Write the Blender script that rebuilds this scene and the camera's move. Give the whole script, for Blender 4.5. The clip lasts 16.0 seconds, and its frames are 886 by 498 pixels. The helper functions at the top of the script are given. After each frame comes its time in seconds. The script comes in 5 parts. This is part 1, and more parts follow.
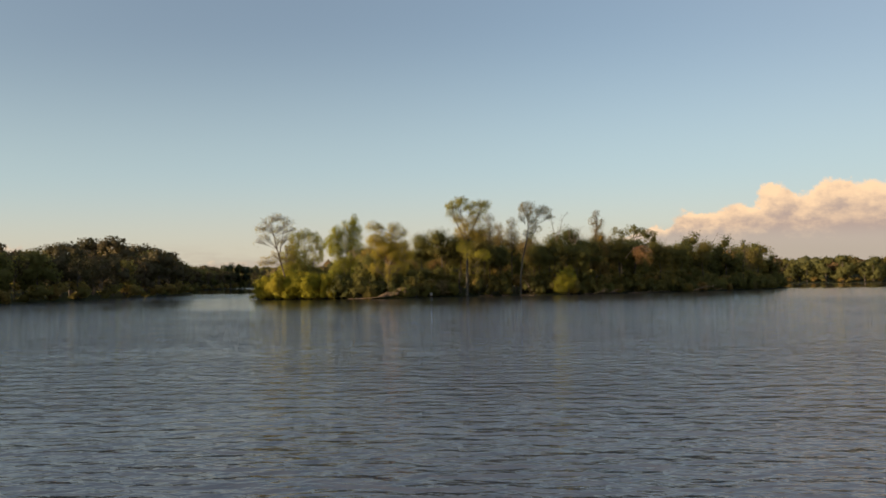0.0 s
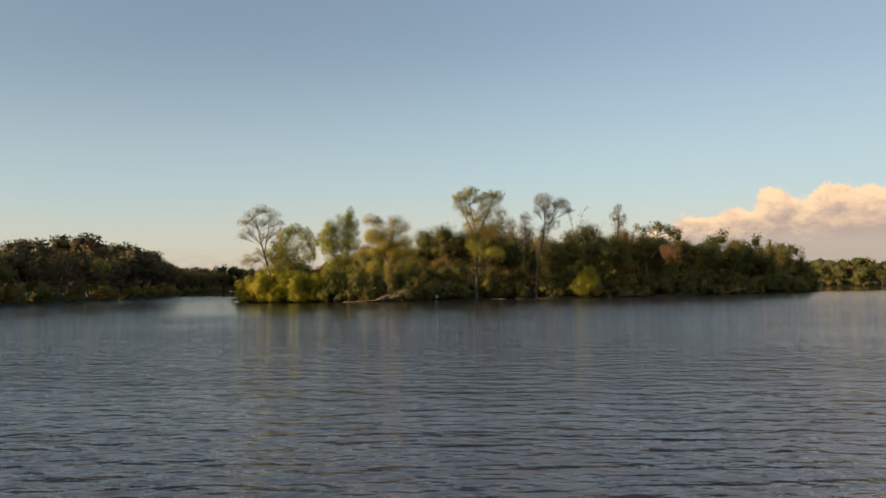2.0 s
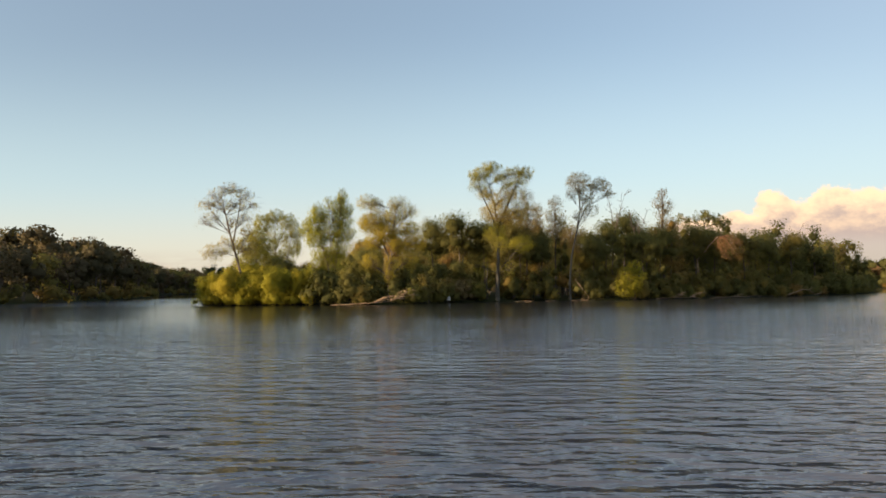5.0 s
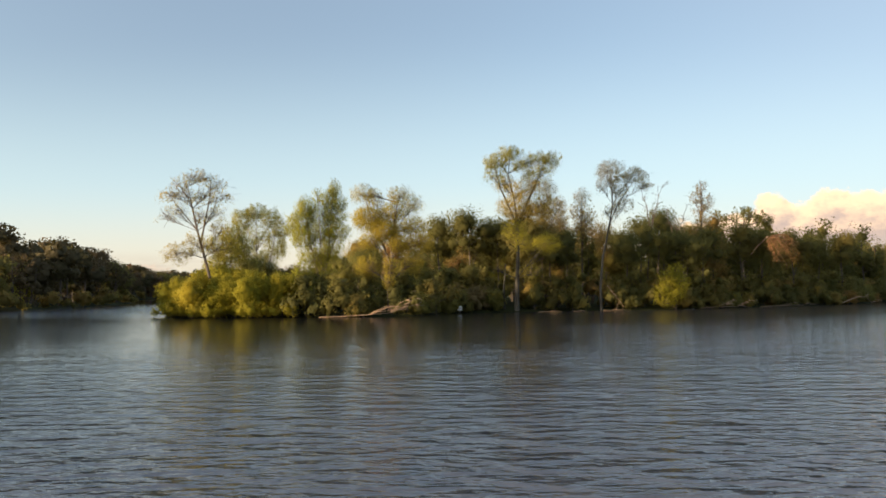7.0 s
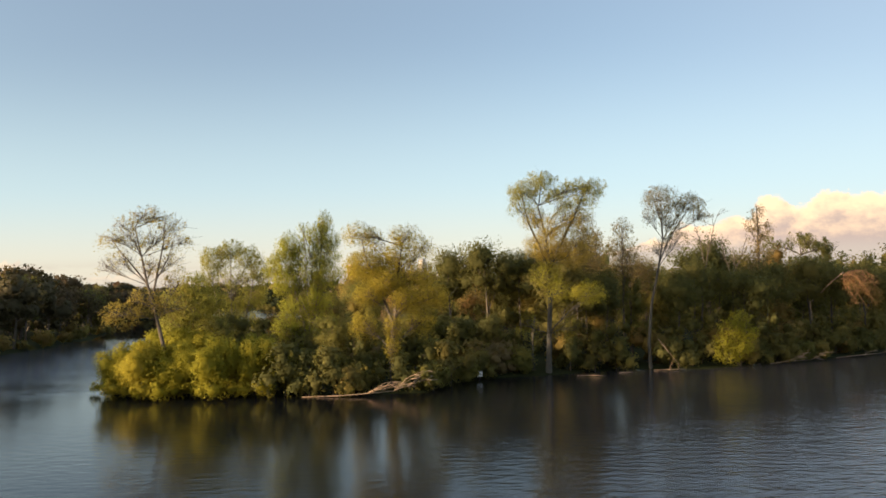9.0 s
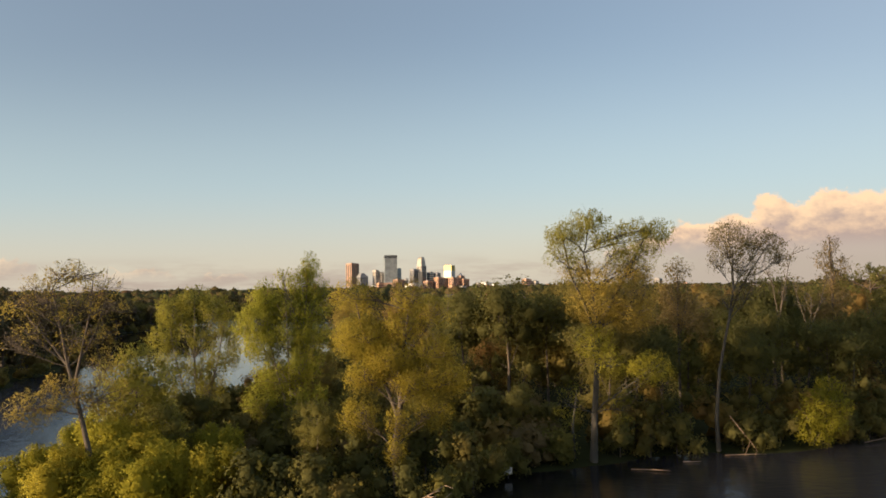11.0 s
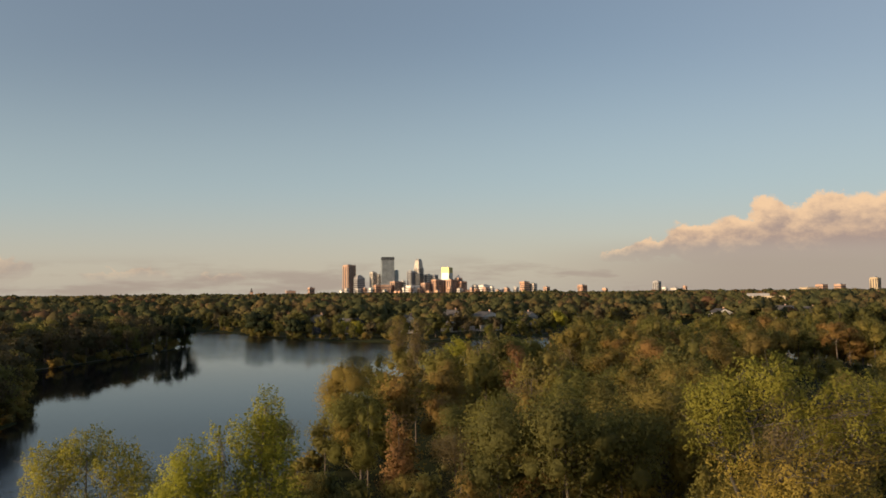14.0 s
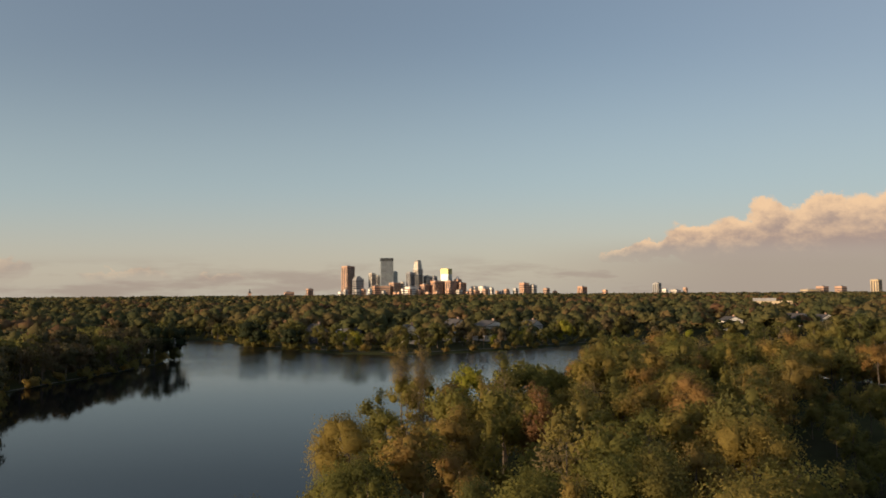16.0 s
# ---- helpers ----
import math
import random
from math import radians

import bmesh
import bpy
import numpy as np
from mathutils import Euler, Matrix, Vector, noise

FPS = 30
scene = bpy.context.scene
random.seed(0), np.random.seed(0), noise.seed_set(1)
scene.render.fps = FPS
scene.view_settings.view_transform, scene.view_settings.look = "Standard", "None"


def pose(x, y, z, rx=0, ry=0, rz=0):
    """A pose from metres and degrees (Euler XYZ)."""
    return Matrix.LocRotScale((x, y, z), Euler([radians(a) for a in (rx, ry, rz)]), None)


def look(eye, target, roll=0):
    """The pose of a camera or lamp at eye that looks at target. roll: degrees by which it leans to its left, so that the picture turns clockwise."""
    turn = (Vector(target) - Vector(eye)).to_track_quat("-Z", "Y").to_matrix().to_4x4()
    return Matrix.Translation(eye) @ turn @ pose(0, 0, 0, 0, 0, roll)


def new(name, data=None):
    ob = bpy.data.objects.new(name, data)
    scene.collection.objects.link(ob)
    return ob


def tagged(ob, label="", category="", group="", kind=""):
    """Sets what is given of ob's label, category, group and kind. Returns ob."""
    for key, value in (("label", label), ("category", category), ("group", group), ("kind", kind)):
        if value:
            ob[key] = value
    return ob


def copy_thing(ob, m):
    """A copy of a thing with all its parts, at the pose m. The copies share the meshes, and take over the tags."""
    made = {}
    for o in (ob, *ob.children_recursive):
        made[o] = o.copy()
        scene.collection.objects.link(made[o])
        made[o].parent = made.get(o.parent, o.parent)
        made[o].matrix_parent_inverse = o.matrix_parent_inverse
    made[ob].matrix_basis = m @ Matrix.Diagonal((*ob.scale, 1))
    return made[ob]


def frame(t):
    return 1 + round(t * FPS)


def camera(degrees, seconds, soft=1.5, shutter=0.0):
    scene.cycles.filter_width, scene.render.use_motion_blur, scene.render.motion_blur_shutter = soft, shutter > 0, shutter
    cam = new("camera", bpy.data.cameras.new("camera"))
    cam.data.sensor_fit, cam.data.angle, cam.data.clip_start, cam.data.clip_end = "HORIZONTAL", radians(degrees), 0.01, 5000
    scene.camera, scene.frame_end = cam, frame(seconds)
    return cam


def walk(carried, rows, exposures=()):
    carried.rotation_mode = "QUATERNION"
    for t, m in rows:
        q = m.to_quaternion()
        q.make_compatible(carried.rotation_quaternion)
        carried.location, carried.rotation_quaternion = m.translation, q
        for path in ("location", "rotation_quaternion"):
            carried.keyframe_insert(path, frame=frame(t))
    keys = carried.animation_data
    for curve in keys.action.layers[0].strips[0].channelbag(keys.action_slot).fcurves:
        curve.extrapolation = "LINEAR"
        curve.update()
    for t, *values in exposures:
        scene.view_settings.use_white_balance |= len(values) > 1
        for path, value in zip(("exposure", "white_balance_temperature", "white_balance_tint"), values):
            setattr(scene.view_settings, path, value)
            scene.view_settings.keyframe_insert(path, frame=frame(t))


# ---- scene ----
cam = camera(64.0, 16.0, soft=1.7)
PATH = [
    (0, (1.255, 0.625, 3.048), (1.247, 2.623, 3.14), -0.6),
    (0.5, (0.771, 4.794, 3.033), (0.763, 6.792, 3.132), -0.5),
    (1, (0.433, 8.996, 2.901), (0.426, 10.994, 3.002), -0.5),
    (1.5, (0.206, 13.026, 2.723), (0.2, 15.023, 2.825), -0.5),
    (2, (-0.169, 16.772, 2.632), (-0.175, 18.77, 2.734), -0.5),
    (2.5, (-0.5, 20.496, 2.533), (-0.506, 22.493, 2.636), -0.4),
    (3, (-0.808, 24.533, 2.366), (-0.815, 26.53, 2.471), -0.4),
    (3.5, (-1.181, 28.91, 2.186), (-1.187, 30.907, 2.294), -0.5),
    (4, (-1.612, 33.145, 2.077), (-1.617, 35.143, 2.186), -0.5),
    (6.5, (-3.283, 52.985, 2.246), (-3.286, 54.981, 2.36), -0.4),
    (7, (-3.661, 57.143, 2.757), (-3.663, 59.139, 2.874), -0.4),
    (7.5, (-3.966, 61.42, 3.881), (-3.973, 63.417, 4.004), -0.4),
    (8, (-4.271, 65.143, 5.26), (-4.277, 67.14, 5.385), -0.6),
    (8.5, (-4.691, 69.296, 6.993), (-4.698, 71.292, 7.121), -0.7),
    (9, (-5.04, 73.582, 8.271), (-5.044, 75.578, 8.401), -0.8),
    (9.2, (-5.218, 75.068, 8.566), (-5.221, 77.064, 8.694), -0.8),
    (11.3, (-6.71, 91.466, 15.067), (-6.709, 93.462, 15.19), -0.7),
    (11.5, (-6.876, 93.244, 15.733), (-6.874, 95.24, 15.857), -0.6),
    (12, (-7.261, 96.85, 17.214), (-7.257, 98.846, 17.338), -0.5),
    (12.5, (-7.663, 100.69, 18.805), (-7.657, 102.687, 18.928), -0.4),
    (13, (-8.039, 104.845, 20.264), (-8.033, 106.841, 20.387), -0.5),
    (13.5, (-8.389, 108.519, 21.428), (-8.383, 110.515, 21.551), -0.5),
    (14, (-8.849, 112.448, 22.615), (-8.841, 114.444, 22.739), -0.5),
    (14.5, (-9.162, 116.229, 23.81), (-9.153, 118.225, 23.934), -0.4),
    (15, (-9.572, 119.806, 24.869), (-9.563, 121.802, 24.993), -0.4),
    (15.5, (-9.998, 123.34, 25.977), (-9.988, 125.336, 26.101), -0.4),
    (16, (-10.462, 127.222, 26.964), (-10.451, 129.218, 27.089), -0.4),
]
EXPOSURES = [(0.0, 0.58, 6600, 10), (3.5, 0.74, 6550, 10), (6.5, 1.10, 6520, 10), (8.0, 1.09, 6500, 10), (9.2, 1.04, 6500, 10), (11.3, 0.59, 6650, 12), (12.5, 0.41, 6680, 12), (16.0, 0.26, 6660, 12)]
walk(cam, [(t, look(eye, target, roll)) for t, eye, target, roll in PATH], EXPOSURES)

# ---- light, sky and exposure ----
SUN_ELEVATION, SUN_ROTATION = radians(9.0), radians(241.5)
TO_SUN = Vector((math.sin(SUN_ROTATION) * math.cos(SUN_ELEVATION), math.cos(SUN_ROTATION) * math.cos(SUN_ELEVATION), math.sin(SUN_ELEVATION)))
SUN_STRENGTH, SKY_STRENGTH = 4.7, 0.142

sun_data = bpy.data.lights.new("sun", "SUN")
sun_data.energy, sun_data.angle, sun_data.color = SUN_STRENGTH, radians(0.53), (1.0, 0.74, 0.46)
sun = new("sun", sun_data)
sun.matrix_basis = look(TO_SUN * 100, (0, 0, 0))


class Graph:
    """Small helper that writes node trees."""

    def __init__(self, tree):
        self.tree = tree
        self.tree.nodes.clear()

    def node(self, kind):
        return self.tree.nodes.new(kind)

    def put(self, socket, value):
        if isinstance(value, bpy.types.NodeSocket):
            self.tree.links.new(value, socket)
        elif isinstance(value, tuple) and len(value) == 3 and socket.type == "RGBA":
            socket.default_value = (*value, 1.0)
        else:
            socket.default_value = value

    def math(self, op, a, b=0.0, c=0.0, clamp=False):
        n = self.node("ShaderNodeMath")
        n.operation, n.use_clamp = op, clamp
        for i, v in enumerate((a, b, c)):
            self.put(n.inputs[i], v)
        return n.outputs[0]

    def mix(self, factor, a, b, blend="MIX"):
        n = self.node("ShaderNodeMix")
        n.data_type, n.blend_type = "RGBA", blend
        self.put(n.inputs["Factor"], factor)
        self.put(n.inputs[6], a)
        self.put(n.inputs[7], b)
        return n.outputs[2]

    def span(self, value, low, high, smooth=True):
        n = self.node("ShaderNodeMapRange")
        n.interpolation_type = "SMOOTHSTEP" if smooth else "LINEAR"
        self.put(n.inputs[0], value)
        n.inputs[1].default_value, n.inputs[2].default_value = low, high
        return n.outputs[0]

    def noise(self, vector, scale, detail=3.0, rough=0.55):
        n = self.node("ShaderNodeTexNoise")
        if vector is not None:
            self.put(n.inputs["Vector"], vector)
        n.inputs["Scale"].default_value, n.inputs["Detail"].default_value, n.inputs["Roughness"].default_value = scale, detail, rough
        return n.outputs["Fac"]

    def stretch(self, vector, scale):
        n = self.node("ShaderNodeMapping")
        self.put(n.inputs["Vector"], vector)
        n.inputs["Scale"].default_value = scale
        return n.outputs[0]

    def ramp(self, factor, stops):
        n = self.node("ShaderNodeValToRGB")
        self.put(n.inputs[0], factor)
        while len(n.color_ramp.elements) < len(stops):
            n.color_ramp.elements.new(0.5)
        for e, (p, c) in zip(n.color_ramp.elements, stops):
            e.position, e.color = p, (*c, 1.0)
        return n.outputs[0]


def make_world():
    world = bpy.data.worlds.new("evening_sky")
    scene.world = world
    world.use_nodes = True
    g = Graph(world.node_tree)
    sky = g.node("ShaderNodeTexSky")
    sky.sky_type, sky.sun_disc = "NISHITA", False
    sky.sun_elevation, sky.sun_rotation = SUN_ELEVATION, SUN_ROTATION
    sky.altitude, sky.air_density, sky.dust_density, sky.ozone_density = 260, 1.0, 2.2, 1.2
    way = g.node("ShaderNodeTexCoord").outputs["Generated"]
    xyz = g.node("ShaderNodeSeparateXYZ")
    g.put(xyz.inputs[0], way)
    x, y, z = xyz.outputs
    ahead = g.math("MAXIMUM", y, 0.05)
    u, v = g.math("DIVIDE", x, ahead), g.math("DIVIDE", z, ahead)
    plane = g.node("ShaderNodeCombineXYZ")
    g.put(plane.inputs[0], u), g.put(plane.inputs[1], v)
    uv = plane.outputs[0]
    facing = g.span(y, 0.15, 0.4)
    # the bank of cumulus ahead on the right: heaped lobes (u, v, half width, half height) with ragged edges
    rag_u = g.math("MULTIPLY", g.math("SUBTRACT", g.noise(uv, 17.0, 6.0, 0.66), 0.5), 0.085)
    rag_v = g.math("MULTIPLY", g.math("SUBTRACT", g.noise(g.stretch(uv, (1.0, 1.4, 1.0)), 23.0, 6.0, 0.66), 0.5), 0.062)
    bank, shape = 0.0, 0.0
    for lu, lv, ru, rv in CLOUD_LOBES:
        du = g.math("DIVIDE", g.math("SUBTRACT", g.math("ADD", u, rag_u), lu), ru)
        dv = g.math("DIVIDE", g.math("SUBTRACT", g.math("ADD", v, rag_v), lv), rv)
        body = g.math("SUBTRACT", 1.0, g.math("SQRT", g.math("MULTIPLY_ADD", du, du, g.math("MULTIPLY", dv, dv))))
        relief = g.math("MULTIPLY_ADD", dv, 0.55, g.math("MULTIPLY", du, -0.22))
        nearer = g.math("SUBTRACT", body, bank)
        pick = g.span(nearer, -0.35, 0.35)
        m = g.node("ShaderNodeMix")
        m.data_type = "FLOAT"
        g.put(m.inputs[0], pick), g.put(m.inputs[2], shape), g.put(m.inputs[3], relief)
        shape = m.outputs[0]
        bank = g.math("MAXIMUM", bank, body)
    west = g.math("MULTIPLY", g.math("SUBTRACT", 1.0, g.span(u, -0.1, 0.1)), g.math("MULTIPLY", g.span(v, 0.004, 0.045), 0.42))
    bank = g.math("MULTIPLY", g.span(bank, 0.0, 0.26), g.math("MAXIMUM", g.span(v, 0.028, 0.080), west))
    fine = g.noise(g.stretch(uv, (1.0, 1.7, 1.0)), 38.0, 4.0, 0.6)
    lit = g.span(g.math("MULTIPLY_ADD", g.math("SUBTRACT", fine, 0.5), 0.9, g.math("MULTIPLY_ADD", v, 3.0, shape)), -0.02, 0.86)
    bank_colour = g.mix(lit, CLOUD_SHADE, CLOUD_LIT)
    # mauve haze and low stretched clouds along the horizon
    streaks = g.noise(g.stretch(uv, (1.0, 6.0, 1.0)), 5.0, 5.0, 0.6)
    low = g.math("MULTIPLY", g.span(streaks, 0.44, 0.62), g.math("SUBTRACT", 1.0, g.span(v, 0.022, 0.062)))
    murk = g.math("MULTIPLY", g.span(u, 0.05, 0.45), g.math("SUBTRACT", 1.0, g.span(v, 0.035, 0.085)))
    low = g.math("MAXIMUM", g.math("MULTIPLY", low, 0.75), g.math("MULTIPLY", murk, 0.75))
    base = g.node("ShaderNodeVectorMath")
    base.operation = "SCALE"
    g.put(base.inputs[0], sky.outputs[0])
    base.inputs["Scale"].default_value = SKY_STRENGTH * 0.97
    veil = g.mix(g.math("MULTIPLY_ADD", g.math("MULTIPLY", g.span(u, 0.12, 0.68), facing), 0.17, 0.22), base.outputs[0], HIGH_VEIL)
    band = g.mix(g.span(v, 0.02, 0.17), HORIZON_HAZE, MIDDLE_HAZE)
    haze = g.mix(g.math("MULTIPLY", g.math("SUBTRACT", 1.0, g.span(v, 0.0, 0.38)), g.math("MULTIPLY", facing, 0.72)), veil, band)
    # unseen upper sky brightened to lift the water and the shaded foliage
    haze = g.mix(g.math("MULTIPLY", g.span(z, 0.36, 0.75), 0.55), haze, OVERHEAD_FILL)
    colour = g.mix(g.math("MULTIPLY", low, facing), haze, LOW_CLOUD)
    colour = g.mix(g.math("MULTIPLY", bank, facing), colour, bank_colour)
    bg = g.node("ShaderNodeBackground")
    g.put(bg.inputs[0], colour)
    out = g.node("ShaderNodeOutputWorld")
    g.tree.links.new(bg.outputs[0], out.inputs[0])


CLOUD_LOBES = [(-0.625, 0.034, 0.050, 0.024), (-0.435, 0.024, 0.080, 0.014), (-0.300, 0.020, 0.050, 0.010), (0.262, 0.052, 0.040, 0.012), (0.305, 0.060, 0.046, 0.022), (0.368, 0.068, 0.052, 0.033), (0.430, 0.070, 0.090, 0.040), (0.474, 0.098, 0.046, 0.038),
               (0.545, 0.078, 0.120, 0.052), (0.552, 0.104, 0.056, 0.038), (0.630, 0.095, 0.085, 0.056), (0.740, 0.095, 0.130, 0.072)]
CLOUD_LIT, CLOUD_SHADE = (0.72, 0.50, 0.31), (0.325, 0.252, 0.218)
LOW_CLOUD, HORIZON_HAZE, MIDDLE_HAZE, HIGH_VEIL = (0.305, 0.250, 0.208), (0.490, 0.445, 0.362), (0.362, 0.455, 0.486), (0.235, 0.246, 0.275)
OVERHEAD_FILL = (0.33, 0.38, 0.45)
make_world()


# ---- materials ----
def material(name):
    m = bpy.data.materials.new(name)
    m.use_nodes = True
    g = Graph(m.node_tree)
    bsdf = g.node("ShaderNodeBsdfPrincipled")
    out = g.node("ShaderNodeOutputMaterial")
    g.tree.links.new(bsdf.outputs[0], out.inputs[0])
    return m, g, bsdf, out


def place(g):
    return g.node("ShaderNodeTexCoord").outputs["Object"]


def world_place(g):
    return g.node("ShaderNodeNewGeometry").outputs["Position"]


def bump(g, bsdf, height, strength, distance):
    b = g.node("ShaderNodeBump")
    b.inputs["Strength"].default_value, b.inputs["Distance"].default_value = strength, distance
    g.put(b.inputs["Height"], height)
    g.tree.links.new(b.outputs[0], bsdf.inputs["Normal"])


def foliage(name, stops, through_light=0.45):
    """Leaves: the colour runs over the stops from tree to tree, from patch to patch and from leaf to leaf."""
    m, g, bsdf, out = material(name)
    tree = g.node("ShaderNodeObjectInfo").outputs["Random"]
    leaf = g.node("ShaderNodeNewGeometry").outputs["Random Per Island"]
    patch = g.noise(world_place(g), 0.35, 3.0, 0.6)
    f = g.math("MULTIPLY_ADD", tree, 0.85, g.math("MULTIPLY_ADD", leaf, 0.08, g.math("MULTIPLY_ADD", patch, 0.5, -0.25)), clamp=True)
    colour = g.ramp(f, stops)
    fleck = g.noise(world_place(g), 5.5, 3.0, 0.7)
    colour = g.mix(g.math("MULTIPLY", g.span(fleck, 0.5, 0.8), 0.25), colour, (0.055, 0.045, 0.018))
    bump(g, bsdf, fleck, 0.3, 0.1)
    g.put(bsdf.inputs["Base Color"], colour)
    bsdf.inputs["Roughness"].default_value = 0.75
    bsdf.inputs["Specular IOR Level"].default_value = 0.08
    back = g.node("ShaderNodeBsdfTranslucent")
    g.put(back.inputs["Color"], g.mix(0.35, colour, (0.36, 0.32, 0.06)))
    both = g.node("ShaderNodeMixShader")
    both.inputs[0].default_value = through_light
    g.tree.links.new(bsdf.outputs[0], both.inputs[1])
    g.tree.links.new(back.outputs[0], both.inputs[2])
    g.tree.links.new(both.outputs[0], out.inputs[0])
    return m


LEAVES_MIXED = foliage("mixed_spring_leaves", [(0.0, (0.125, 0.130, 0.043)), (0.35, (0.188, 0.172, 0.050)), (0.65, (0.245, 0.182, 0.057)), (0.85, (0.275, 0.168, 0.062)), (1.0, (0.290, 0.155, 0.068))], 0.55)
LEAVES_COTTON = foliage("cottonwood_leaves", [(0.0, (0.212, 0.226, 0.044)), (1.0, (0.268, 0.240, 0.048))], 0.54)
LEAVES_LIME = foliage("fresh_lime_leaves", [(0.0, (0.250, 0.268, 0.042)), (0.5, (0.318, 0.308, 0.048)), (1.0, (0.360, 0.318, 0.050))], 0.58)
LEAVES_GOLD = foliage("yellow_green_willow_leaves", [(0.0, (0.265, 0.255, 0.032)), (0.5, (0.352, 0.318, 0.038)), (1.0, (0.388, 0.324, 0.042))], 0.62)
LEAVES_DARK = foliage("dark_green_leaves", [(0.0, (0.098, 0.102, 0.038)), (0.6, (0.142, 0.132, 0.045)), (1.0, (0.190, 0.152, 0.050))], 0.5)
LEAVES_BUD = foliage("grey_brown_budding_leaves", [(0.0, (0.160, 0.128, 0.070)), (0.5, (0.215, 0.158, 0.078)), (1.0, (0.250, 0.180, 0.070))], 0.5)
LEAVES_LIME_TAN = foliage("lime_and_tan_leaves", [(0.0, (0.195, 0.215, 0.045)), (0.45, (0.290, 0.260, 0.052)), (0.8, (0.325, 0.225, 0.060)), (1.0, (0.310, 0.175, 0.062))])
LEAVES_OCHRE = foliage("ochre_leaves", [(0.0, (0.185, 0.140, 0.050)), (0.6, (0.255, 0.172, 0.056)), (1.0, (0.265, 0.152, 0.062))])
LEAVES_BLACKISH = foliage("nearly_black_leaves", [(0.0, (0.018, 0.026, 0.014)), (1.0, (0.030, 0.038, 0.018))], 0.1)
LEAVES_RUST = foliage("rust_coloured_leaves", [(0.0, (0.150, 0.080, 0.042)), (0.6, (0.215, 0.112, 0.055)), (1.0, (0.255, 0.155, 0.068))])
# leaf colour held low to imitate the shade on the western bank
LEAVES_BANK = foliage("dull_brown_bank_leaves", [(0.0, (0.062, 0.058, 0.032)), (0.5, (0.092, 0.072, 0.040)), (1.0, (0.122, 0.080, 0.046))], 0.15)
LEAVES_BROAD = foliage("olive_broad_leaves", [(0.0, (0.205, 0.172, 0.050)), (1.0, (0.245, 0.178, 0.054))], 0.5)
LEAVES_TAN = foliage("tan_budding_leaves", [(0.0, (0.275, 0.232, 0.052)), (0.5, (0.302, 0.228, 0.056)), (1.0, (0.318, 0.208, 0.060))], 0.45)
LEAVES_HONEY = foliage("honey_coloured_leaves", [(0.0, (0.285, 0.280, 0.038)), (0.5, (0.318, 0.280, 0.042)), (1.0, (0.332, 0.258, 0.046))], 0.60)


def bark_material(name, dark, light):
    m, g, bsdf, out = material(name)
    p = place(g)
    grain = g.noise(g.stretch(p, (7.0, 7.0, 1.2)), 3.0, 4.0, 0.65)
    blotch = g.noise(p, 0.7, 2.0)
    g.put(bsdf.inputs["Base Color"], g.mix(g.span(g.math("MULTIPLY_ADD", blotch, 0.5, g.math("MULTIPLY", grain, 0.6)), 0.3, 0.8), dark, light))
    bsdf.inputs["Roughness"].default_value = 0.9
    bump(g, bsdf, grain, 0.6, 0.03)
    return m


BARK_DARK = bark_material("dark_bark", (0.05, 0.04, 0.03), (0.14, 0.11, 0.085))
BARK_GREY = bark_material("grey_bark", (0.040, 0.036, 0.030), (0.105, 0.095, 0.080))
BARK_PALE = bark_material("pale_cottonwood_bark", (0.075, 0.064, 0.050), (0.20, 0.175, 0.14))
WOOD_DEAD = bark_material("bleached_driftwood", (0.20, 0.13, 0.085), (0.46, 0.32, 0.21))
TWIG_RUST = bark_material("rusty_dead_twigs", (0.16, 0.08, 0.035), (0.34, 0.18, 0.08))


